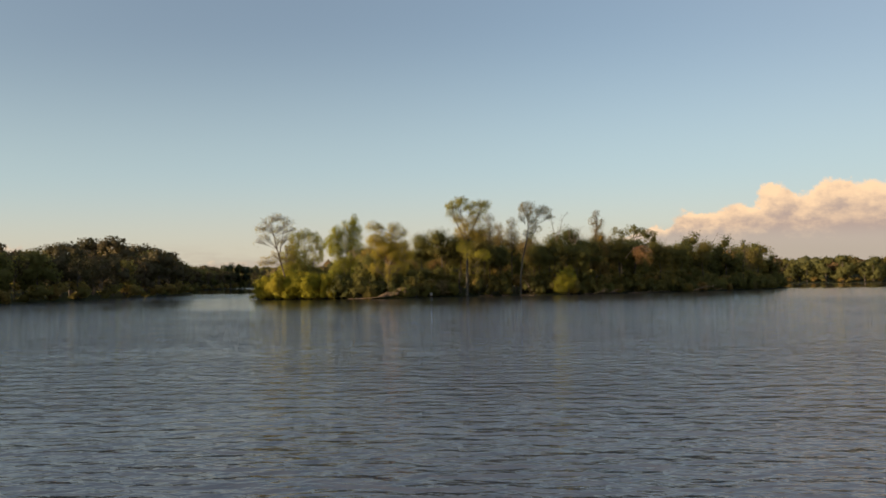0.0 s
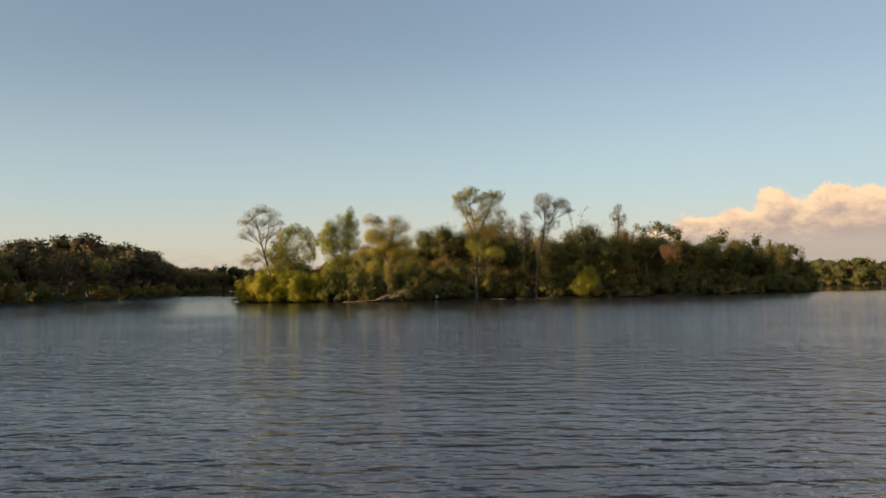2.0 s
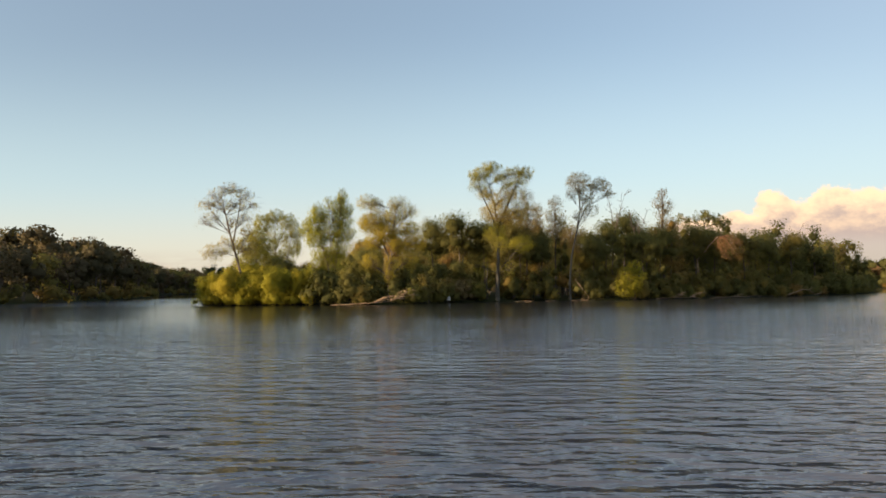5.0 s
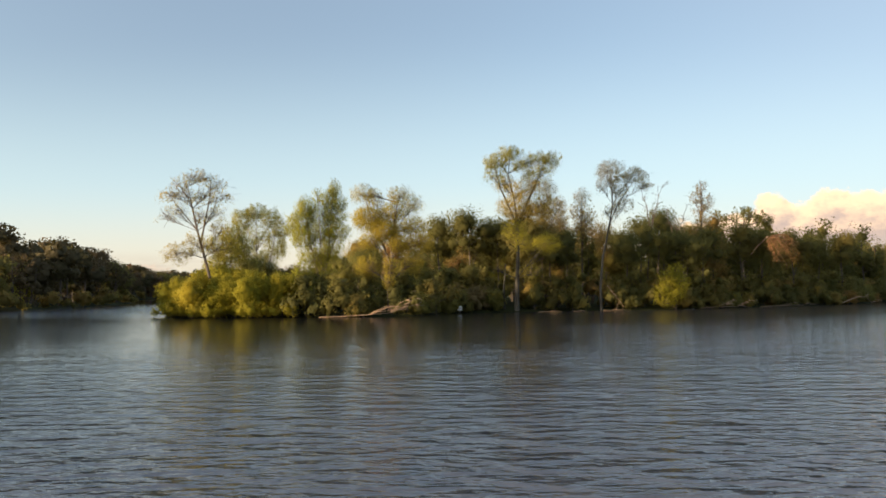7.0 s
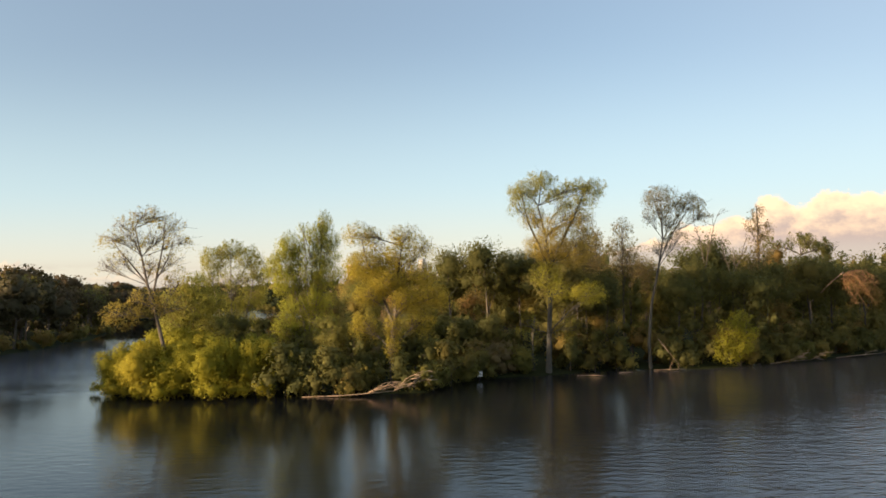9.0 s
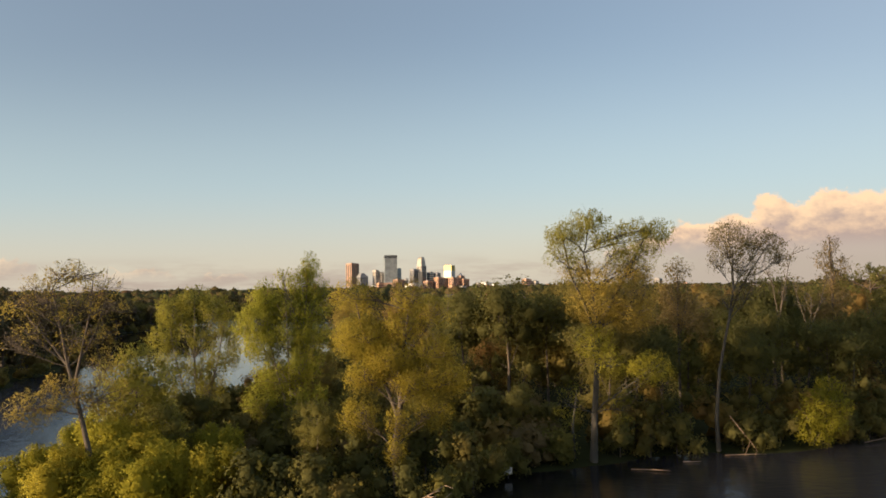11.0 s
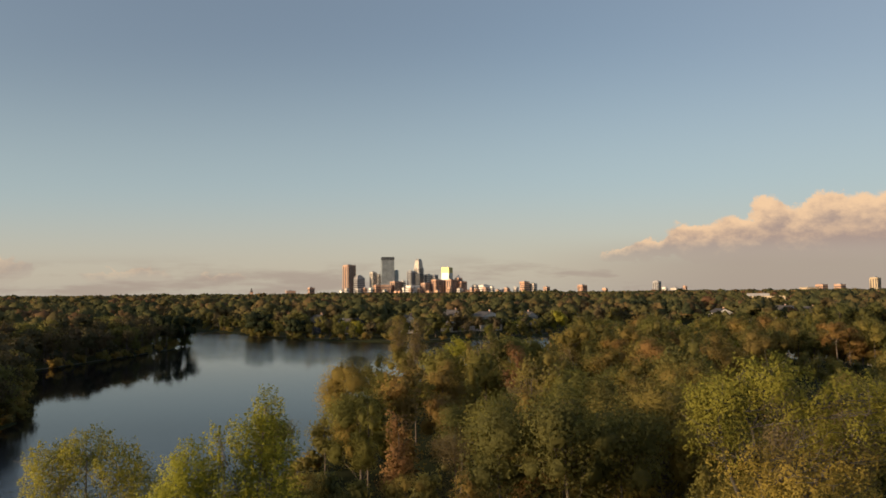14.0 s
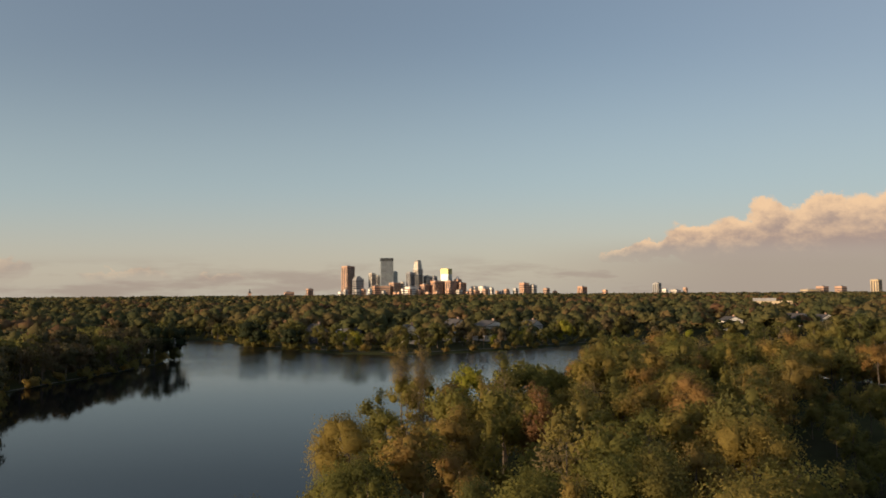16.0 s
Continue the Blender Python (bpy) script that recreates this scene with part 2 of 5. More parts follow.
def water_material():
    m, g, bsdf, out = material("lake_water")
    p = world_place(g)
    bsdf.inputs["IOR"].default_value = 1.33
    wind = g.span(g.noise(g.stretch(p, (0.6, 1.0, 1.0)), 0.035, 3.0), 0.32, 0.62)
    swell = g.noise(g.stretch(p, (0.45, 1.0, 1.0)), 2.1, 2.0, 0.5)
    chop = g.noise(g.stretch(p, (0.5, 1.0, 1.0)), 0.55, 1.0, 0.4)
    ripple = g.noise(g.stretch(p, (0.5, 1.0, 1.0)), 4.6, 3.0, 0.62)
    height = g.math("MULTIPLY_ADD", ripple, 0.26, g.math("MULTIPLY_ADD", chop, 0.7, g.math("MULTIPLY", swell, 1.15)))
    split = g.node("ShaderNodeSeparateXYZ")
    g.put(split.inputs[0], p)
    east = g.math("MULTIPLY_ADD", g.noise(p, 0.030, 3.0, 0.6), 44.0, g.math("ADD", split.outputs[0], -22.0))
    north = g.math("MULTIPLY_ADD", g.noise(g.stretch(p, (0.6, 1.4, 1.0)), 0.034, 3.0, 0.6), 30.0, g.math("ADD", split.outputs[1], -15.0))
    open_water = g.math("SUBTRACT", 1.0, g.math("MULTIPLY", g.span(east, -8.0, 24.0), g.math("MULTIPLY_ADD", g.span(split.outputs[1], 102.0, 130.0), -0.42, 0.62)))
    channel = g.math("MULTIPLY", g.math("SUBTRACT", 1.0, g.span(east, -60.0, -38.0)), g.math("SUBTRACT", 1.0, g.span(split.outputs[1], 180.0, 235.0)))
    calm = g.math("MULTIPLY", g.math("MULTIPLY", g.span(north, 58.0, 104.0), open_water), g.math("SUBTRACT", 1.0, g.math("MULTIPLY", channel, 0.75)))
    # reflections painted into the base colour: pale sky offshore and east, dark where calm
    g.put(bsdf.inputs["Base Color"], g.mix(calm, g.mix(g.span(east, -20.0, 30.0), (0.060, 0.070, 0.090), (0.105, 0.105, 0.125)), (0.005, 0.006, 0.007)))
    glassy = g.math("MULTIPLY", g.span(split.outputs[1], 190.0, 240.0), g.math("SUBTRACT", 1.0, g.math("MULTIPLY", g.span(split.outputs[1], 300.0, 400.0), 0.85)))
    lee = g.math("MULTIPLY", g.math("SUBTRACT", 1.0, g.math("MULTIPLY", calm, 0.92)), g.math("SUBTRACT", 1.0, g.math("MULTIPLY", glassy, 0.80)))
    lee = g.math("MAXIMUM", lee, g.math("MULTIPLY", g.span(split.outputs[1], 330.0, 430.0), 0.4))
    g.put(bsdf.inputs["Specular IOR Level"], g.math("MULTIPLY_ADD", glassy, -0.28, 0.5))
    g.put(bsdf.inputs["Roughness"], g.math("MULTIPLY_ADD", g.math("SUBTRACT", calm, glassy), 0.10, 0.03, clamp=True))
    height = g.math("MULTIPLY", height, g.math("MULTIPLY", lee, g.math("MULTIPLY_ADD", wind, 0.6, 0.4)))
    bump(g, bsdf, height, 1.0, 0.20)
    return m


def ground_material():
    m, g, bsdf, out = material("lake_shore_ground")
    p = world_place(g)
    fine, broad = g.noise(p, 0.9, 4.0, 0.65), g.noise(p, 0.03, 3.0)
    colour = g.ramp(g.math("MULTIPLY_ADD", broad, 0.7, g.math("MULTIPLY", fine, 0.3)), [(0.25, (0.016, 0.015, 0.009)), (0.5, (0.026, 0.030, 0.011)), (0.75, (0.045, 0.046, 0.018))])
    g.put(bsdf.inputs["Base Color"], colour)
    bsdf.inputs["Roughness"].default_value = 0.95
    bsdf.inputs["Specular IOR Level"].default_value = 0.05
    bump(g, bsdf, fine, 0.5, 0.1)
    return m


def plain(name, colour, rough=0.7, metal=0.0, spread=0.25, scale=0.05):
    """A wall colour with stains at two scales."""
    m, g, bsdf, out = material(name)
    p = world_place(g)
    stain = g.math("MULTIPLY_ADD", g.noise(p, scale, 3.0), 0.7, g.math("MULTIPLY", g.noise(p, scale * 9, 3.0), 0.3))
    low, high = tuple(c * (1 - spread) for c in colour), tuple(min(1, c * (1 + spread)) for c in colour)
    g.put(bsdf.inputs["Base Color"], g.mix(g.span(stain, 0.3, 0.7), low, high))
    bsdf.inputs["Roughness"].default_value, bsdf.inputs["Metallic"].default_value = rough, metal
    return m


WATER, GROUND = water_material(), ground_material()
# brick, slate and glass lightened to include the haze over the city
BRICK_BROWN = plain("brown_granite", (0.40, 0.25, 0.18))
BRICK_ORANGE = plain("orange_brick", (0.50, 0.29, 0.19))
CONCRETE = plain("pale_concrete", (0.50, 0.45, 0.40))
WHITE_WALL = plain("white_wall", (0.72, 0.68, 0.62))
TAN_WALL = plain("tan_rendered_wall", (0.42, 0.33, 0.22))
SLATE = plain("slate_cladding", (0.26, 0.26, 0.28), 0.35)
BLACK_GLASS = plain("black_glass", (0.065, 0.07, 0.08), 0.18)
DARK_BOARDS = plain("dark_boards", (0.085, 0.085, 0.095), 0.8, 0.0, 0.25, 0.3)
BLUE_GLASS = plain("blue_grey_glass", (0.27, 0.30, 0.32), 0.28, 0.3)
GLINT_GLASS = plain("sunlit_mirror_glass", (0.34, 0.29, 0.13), 0.50, 0.9, 0.05)
PATH_GREY = plain("worn_path", (0.065, 0.058, 0.048), 0.9, 0.0, 0.2, 0.3)
ROOF_DARK = plain("dark_shingles", (0.06, 0.055, 0.055), 0.9, 0.0, 0.3, 0.4)
METAL_GREY = plain("grey_metal", (0.25, 0.25, 0.26), 0.5, 0.7)


# ---- mesh helpers ----
def rng_of(seed):
    return np.random.default_rng(seed)


def mesh_from(name, verts, faces, mat, smooth=False):
    me = bpy.data.meshes.new(name)
    me.from_pydata([tuple(v) for v in verts], [], faces)
    me.materials.append(mat)
    if smooth:
        me.polygons.foreach_set("use_smooth", np.ones(len(me.polygons), dtype=bool))
    me.update()
    return me


def leaf_mesh(name, leaves, mat):
    """Separate three-cornered leaves from arrays: corners (n, 3, 3) and the way each one (n, 3) or each corner (n, 3, 3) faces."""
    corners, facing = leaves
    n = len(corners)
    me = bpy.data.meshes.new(name)
    me.vertices.add(n * 3)
    me.vertices.foreach_set("co", corners.reshape(-1).astype(np.float32))
    me.loops.add(n * 3)
    me.loops.foreach_set("vertex_index", np.arange(n * 3, dtype=np.int32))
    me.polygons.add(n)
    me.polygons.foreach_set("loop_start", np.arange(0, n * 3, 3, dtype=np.int32))
    me.materials.append(mat)
    me.update(calc_edges=True)
    me.normals_split_custom_set_from_vertices((np.repeat(facing, 3, axis=0) if facing.ndim == 2 else facing.reshape(-1, 3)).tolist())
    return me


def part(name, me, parent, label=""):
    ob = new(name, me)
    ob.parent = parent
    return tagged(ob, label)


def thing(name, m, label, category, group="", kind=""):
    ob = new(name)
    ob.matrix_basis = m
    return tagged(ob, label, category, group, kind)


class Tubes:
    """Collects tapered round stems into one mesh."""

    def __init__(self):
        self.verts, self.faces = [], []

    def stem(self, pts, radii, sides=5):
        pts = [np.asarray(p, float) for p in pts]
        start = len(self.verts)
        for i, p in enumerate(pts):
            d = pts[min(i + 1, len(pts) - 1)] - pts[max(i - 1, 0)]
            d = d / (np.linalg.norm(d) + 1e-9)
            side = np.cross(d, (0.0, 0.0, 1.0)) if abs(d[2]) < 0.9 else np.cross(d, (0.0, 1.0, 0.0))
            side /= np.linalg.norm(side) + 1e-9
            up = np.cross(side, d)
            for k in range(sides):
                a = 2 * math.pi * k / sides
                self.verts.append(p + radii[i] * (math.cos(a) * side + math.sin(a) * up))
        for i in range(len(pts) - 1):
            for k in range(sides):
                a, b = start + i * sides + k, start + i * sides + (k + 1) % sides
                self.faces.append((a, b, b + sides, a + sides))
        self.faces.append(tuple(start + (len(pts) - 1) * sides + k for k in range(sides)))

    def mesh(self, name, mat):
        return mesh_from(name, self.verts, self.faces, mat, True)


def bent(p0, p1, rng, bow=0.12, n=5, rise=0.0):
    p0, p1 = np.asarray(p0, float), np.asarray(p1, float)
    length = np.linalg.norm(p1 - p0)
    off = rng.normal(0, bow * length, 3)
    off[2] = off[2] * 0.4 + rise * length
    t = np.linspace(0, 1, n)[:, None]
    return p0 + (p1 - p0) * t + off * (4 * t * (1 - t)) * 0.5 + rng.normal(0, 0.012 * length, (n, 3)) * (t > 0) * (t < 1)


def leaf_corners(points, outward, size, rng, own=0.15):
    n = len(points)
    out = outward / (np.linalg.norm(outward, axis=1)[:, None] + 1e-9)
    normal = rng.normal(0, 1, (n, 3)) * 0.8 + out * 0.9 + np.array((0, 0, 0.2))
    normal /= np.linalg.norm(normal, axis=1)[:, None]
    normal *= np.where((normal * out).sum(1) < 0, -1.0, 1.0)[:, None]
    axis = np.cross(normal, rng.normal(0, 1, (n, 3)))
    axis /= np.linalg.norm(axis, axis=1)[:, None] + 1e-9
    cross = np.cross(normal, axis)
    s = (size * rng.uniform(0.55, 1.35, n))[:, None]
    w = s * rng.uniform(0.6, 1.0, n)[:, None]
    corners = np.stack([points - axis * s * 0.5 - cross * w * 0.5, points + axis * s * 0.6, points - axis * s * 0.3 + cross * w * 0.6], axis=1)
    facing = out * 0.85 + normal * own
    facing /= np.linalg.norm(facing, axis=1)[:, None]
    return corners, facing


def lumps(centre, radii, rng, rings=4, sides=7, full=True, jag=0.13, flatness=0.5):
    """The leafy core of a lobe: an uneven closed clump, as corners and facings of its triangles."""
    low = -1.25 if full else -0.35
    angle = np.linspace(1.45, low, rings)
    phase = rng.uniform(0, 6.28, 4)
    ring = []
    for i, a in enumerate(angle):
        b = np.linspace(0, 2 * math.pi, sides, endpoint=False) + 0.5 * i
        d = np.stack([math.cos(a) * np.cos(b), math.cos(a) * np.sin(b), np.full(sides, math.sin(a))], 1)
        swell = 1 + 0.20 * np.sin(3 * b + phase[0] + 2 * a) + 0.14 * np.cos(2 * b + phase[1] - 3 * a) + rng.normal(0, jag, sides)
        ring.append((d * swell[:, None], d))
    corners, facing = [], []
    for i in range(rings - 1):
        (p, n), (q, m) = ring[i], ring[i + 1]
        for k in range(sides):
            j = (k + 1) % sides
            corners += [(p[k], q[k], p[j]), (p[j], q[k], q[j])]
            facing += [(n[k], m[k], n[j]), (n[j], m[k], m[j])]
    corners, facing = np.array(corners) * radii + centre, np.array(facing)
    flat = np.cross(corners[:, 1] - corners[:, 0], corners[:, 2] - corners[:, 0])
    flat /= np.linalg.norm(flat, axis=1)[:, None] + 1e-9
    flat *= np.where((flat * facing.mean(1)).sum(1) < 0, -1.0, 1.0)[:, None]
    facing = facing * (1 - flatness) + flat[:, None] * flatness
    return corners, facing / np.linalg.norm(facing, axis=2)[..., None]


def lobe_leaves(lobes, count, size, rng, puff=0.55, core=0.0, spray=0.0):
    """Leaves gathered in puffs inside ellipsoid lobes (x, y, z, rx, ry, rz, weight)."""
    weight = np.array([l[3] * l[4] * l[5] ** 0.7 * l[6] for l in lobes])
    share = np.maximum(3, (count * weight / weight.sum()).astype(int))
    middle = np.average([l[:3] for l in lobes], axis=0, weights=weight)
    corners, facing = [], []
    for lobe, k in zip(lobes, share):
        c, r = np.array(lobe[:3]), np.array(lobe[3:6])
        puffs = max(3, int(k / (42 if spray > 0.8 else 16)))
        d = rng.normal(0, 1, (puffs, 3))
        d /= np.linalg.norm(d, axis=1)[:, None]
        d *= rng.uniform(0.25, 1.0, puffs)[:, None] ** 0.45
        if core:
            # leaves sit on the outer and upper side of a dense lobe
            lean = (c - middle) / (np.linalg.norm(c - middle) + 1e-9) * 0.5 + np.array((0, 0, 0.7))
            back = (d * lean).sum(1) < -0.5
            d[back] *= -1
        which = rng.integers(0, puffs, k)
        spread = puff * rng.uniform(0.6, 1.3, puffs)[which][:, None]
        scatter = np.clip(rng.normal(0, 1, (k, 3)), -1.35, 1.35)
        pts = c + d[which] * r + scatter * spread * np.array((1, 1, 0.75)) * min(1.0, r.min())
        if spray:
            # each puff drawn out into an upswept tuft that thins towards its tip
            up = d * 0.7 + np.array((0, 0, 1.0))
            up /= np.linalg.norm(up, axis=1)[:, None]
            f = rng.uniform(0, 1, (k, 1))
            pts = c + d[which] * r * 0.9 + scatter * spread * (0.85 - 0.65 * f) * min(1.0, r.min()) + up[which] * (f - 0.25) * spray
        away = (pts - middle) / (np.linalg.norm(pts - middle, axis=1)[:, None] + 1e-9)
        q, f = leaf_corners(pts, d[which] * 0.7 + scatter * 0.30 + away * 0.45, size, rng)
        corners.append(q), facing.append(np.repeat(f[:, None], 3, axis=1))
        if core and lobe[6] > 0.45:
            away = (c - middle) / (np.linalg.norm(c - middle) + 1e-9)
            q, f = lumps(c, r * core, rng, 4, 6, True, 0.12, 0.3)
            f = f + away * 0.4
            corners.append(q), facing.append(f / np.linalg.norm(f, axis=2)[..., None])
    return np.concatenate(corners), np.concatenate(facing)


def build_tree(name, label, category, lobes, trunk, radius, leaf_mat, bark, seed, leaves=3000, size=0.30, puff=0.5, twigs=10, group="", stems=(), apart=True, core=0.0, spray=0.0):
    """A tree from its trunk line, its crown lobes and the limbs that carry them."""
    rng = rng_of(seed)
    root = thing(name, Matrix(), label, category, group)
    trunk = [np.asarray(p, float) for p in trunk]
    t = Tubes()
    n = len(trunk)
    wood = [trunk[0] + np.array((0, 0, -0.35))] + trunk[0:1] + trunk[1:]
    radii = [radius * 1.35, radius * 1.15] + [radius * (1 - 0.8 * i / (n - 1)) for i in range(1, n)]
    t.stem(wood, radii, 8)
    for line, r in stems:
        t.stem([np.asarray(p, float) for p in line], [r * (1 - 0.75 * i / (len(line) - 1)) for i in range(len(line))], 6)
    for l in lobes:
        b = Tubes() if apart else t
        c, r = np.array(l[:3]), np.array(l[3:6])
        low = [p for p in trunk if p[2] < c[2] - 0.3 * r[2]] or [trunk[0]]
        start = min(low, key=lambda p: np.linalg.norm(p - c) + 0.3 * abs(p[2] - c[2]))
        thick = max(0.03, radius * 0.30 * min(1.0, np.linalg.norm(r) / 3.5))
        path = bent(start, c, rng, 0.10, 6, 0.06)
        if apart:
            b.stem(path, np.linspace(thick, thick * 0.45, 6), 5)
        else:
            b.stem(path[::2], np.linspace(thick, thick * 0.55, 3), 3)
        for _ in range(twigs):
            d = rng.normal(0, 1, 3)
            d /= np.linalg.norm(d)
            d[2] = abs(d[2]) * 0.9 - 0.15
            q = path[rng.integers(2, 6)]
            tip = c + d * r * rng.uniform(0.7, 1.05)
            line = bent(q, tip, rng, 0.12, 4)
            b.stem(line, np.linspace(thick * 0.4, 0.012, 4), 3)
            for _ in range(2 if apart else 1):
                side = line[rng.integers(1, 4)]
                b.stem([side, side + rng.normal(0, 0.45, 3) * np.array((1, 1, 0.7)) + np.array((0, 0, 0.25))], [thick * 0.18 + 0.006, 0.007], 3)
        if apart:
            part("limb", b.mesh("limb", bark), root)
    part("trunk", t.mesh("trunk", bark), root)
    if leaves:
        part("crown", leaf_mesh("crown", lobe_leaves(lobes, leaves, size, rng, puff, core, spray), leaf_mat), root)
    return root


def crown_lobes(kind, h, r, seed):
    """Lobes of an ordinary crown of height h and half width r."""
    rng = rng_of(seed)
    lobes = []
    if kind == "round":
        for i in range(9):
            a, q = rng.uniform(0, 6.28), rng.uniform(0.2, 0.75)
            z = h * rng.uniform(0.45, 0.86)
            s = r * rng.uniform(0.40, 0.58)
            lobes.append((r * q * math.cos(a), r * q * math.sin(a), z, s, s, s * 0.85, 1.0))
        lobes.append((0, 0, h * 0.86, r * 0.45, r * 0.45, h * 0.13, 1.0))
        for i in range(4):
            a = rng.uniform(0, 6.28)
            lobes.append((r * 0.7 * math.cos(a), r * 0.7 * math.sin(a), h * rng.uniform(0.24, 0.42), r * 0.36, r * 0.36, r * 0.34, 0.8))
    elif kind == "column":
        for i in range(8):
            a, f = rng.uniform(0, 6.28), (i + 0.5) / 8
            w = r * (1.0 - 0.55 * f)
            lobes.append((w * 0.45 * math.cos(a), w * 0.45 * math.sin(a), h * (0.3 + 0.66 * f), w * 0.62, w * 0.62, h * 0.11, 1.0))
    elif kind == "vase":
        for i in range(8):
            a, f = i * 0.785 + rng.uniform(-0.3, 0.3), rng.uniform(0.6, 0.9)
            lobes.append((r * f * 0.8 * math.cos(a), r * f * 0.8 * math.sin(a), h * f, r * 0.36, r * 0.36, h * 0.09, 1.0))
        lobes.append((0, 0, h * 0.9, r * 0.5, r * 0.5, h * 0.09, 1.0))
    elif kind == "shrub":
        for i in range(8):
            a, q = rng.uniform(0, 6.28), rng.uniform(0.1, 0.75)
            z = h * rng.uniform(0.22, 0.75) * (1.1 - 0.5 * q)
            lobes.append((r * q * math.cos(a), r * q * math.sin(a), z, r * 0.42, r * 0.42, h * 0.24, 1.0))
    return lobes


# ---- the large structure: ground sheet and lake ----
LAKE = [(-73, 112), (-71, 138), (-71, 168), (-74, 200), (-80, 226), (-88, 250), (-114, 297), (-131, 326), (-127, 350), (-121, 385), (-119, 410), (-126, 428), (-150, 455),
        (-172, 500), (-174, 545), (-158, 562), (-140, 540), (-126, 522), (-112, 500), (-104, 488), (-78, 466), (-55, 449), (-24, 438), (20, 459), (60, 492),
        (100, 512), (150, 490), (190, 440), (260, 425), (340, 430), (420, 380), (450, 200), (420, 0), (350, -150), (150, -260), (-100, -260), (-250, -150),
        (-170, -70), (-128, 10), (-104, 58), (-80, 92)]
ISLAND = [(-37.5, 142), (-34.6, 136.0), (-30, 133), (-20, 133.4), (-7, 134.4), (-3, 143), (6, 147.6), (20, 150.4), (28, 152.4), (44, 162), (66, 178), (94, 204), (108, 223),
          (116, 250), (121, 290), (116, 335), (96, 368), (62, 374), (38, 348), (20, 304), (2, 278), (-18, 266), (-25, 240), (-26, 208), (-30, 178), (-37, 160), (-39.5, 150)]


def shore_distance(poly, x, y):
    """Signed distance to a closed shore line: positive inside it."""
    px, py = np.array([p[0] for p in poly], float), np.array([p[1] for p in poly], float)
    qx, qy = np.roll(px, -1), np.roll(py, -1)
    best = np.full(x.shape, 1e9)
    inside = np.zeros(x.shape, bool)
    for ax, ay, bx, by in zip(px, py, qx, qy):
        dx, dy = bx - ax, by - ay
        t = np.clip(((x - ax) * dx + (y - ay) * dy) / (dx * dx + dy * dy), 0, 1)
        best = np.minimum(best, np.hypot(x - ax - t * dx, y - ay - t * dy))
        crosses = (ay > y) != (by > y)
        inside ^= crosses & (x < dx * (y - ay) / (dy if abs(dy) > 1e-9 else 1e-9) + ax)
    return np.where(inside, best, -best)


def ground_height(x, y):
    x, y = np.asarray(x, float), np.asarray(y, float)
    wobble = 1.2 * np.sin(0.31 * x + 0.17 * y) + 0.9 * np.sin(0.23 * y - 0.4 * x + 1.0) + 0.5 * np.sin(0.9 * x + 0.7 * y)
    lake, isle = shore_distance(LAKE, x, y), shore_distance(ISLAND, x, y)
    land = np.maximum(-lake, isle) + 0.5 * wobble
    bank = np.where(land > 0, 0.55 * (1 - np.exp(-land / 2.5)), np.maximum(-2.0, land * 0.35))
    rise = np.clip((-lake - 10) * 0.012, 0, 10)
    return bank + np.where(lake < 0, rise, 0) + np.where(land > 3, 0.12 * wobble, 0)


def make_ground():
    near = list(range(-300, 640, 5))
    fine = [v + 2.5 for v in near]
    xs = np.array([-6000, -4600, -3400, -2500, -1800, -1300, -900, -650, -480, -380] + sorted([v for v in near if v <= 480] + [v for v in fine if -50 < v < 112]) + [560, 700, 900, 1300, 1800, 2500, 3400, 4600, 6000], float)
    ys = np.array([-5000, -3000, -1800, -1000, -600, -400] + sorted(near + [v for v in fine if 125 < v < 235]) + [660, 700, 760, 850, 1000, 1200, 1500, 1900, 2400, 3000, 3800, 4800, 6000], float)
    gx, gy = np.meshgrid(xs, ys)
    gz = ground_height(gx, gy)
    verts = np.stack([gx.ravel(), gy.ravel(), gz.ravel()], 1)
    w = len(xs)
    faces = [(j * w + i, j * w + i + 1, (j + 1) * w + i + 1, (j + 1) * w + i) for j in range(len(ys) - 1) for i in range(w - 1)]
    ground = new("ground", mesh_from("ground", verts, faces, GROUND, True))
    tagged(ground, "dark grassy lake shore and woodland floor reaching the horizon", "ground", kind="structure")
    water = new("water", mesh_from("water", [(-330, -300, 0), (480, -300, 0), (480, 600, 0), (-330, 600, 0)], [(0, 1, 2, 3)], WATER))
    tagged(water, "dark rippled lake water reflecting the evening sky", "water", kind="structure")


make_ground()


def ground_z(x, y):
    return float(ground_height(np.array([x]), np.array([y]))[0])


def stand(ob, x, y, turn=0.0, scale=1.0, dz=0.0):
    """Sets a thing on the ground at x, y."""
    ob.matrix_basis = pose(x, y, max(0.0, ground_z(x, y)) + dz, 0, 0, turn) @ Matrix.Scale(scale, 4)
    return ob


def repeat(ob, x, y, turn, scale, dz=0.0):
    new_one = copy_thing(ob, Matrix())
    return stand(new_one, x, y, turn, scale, dz)


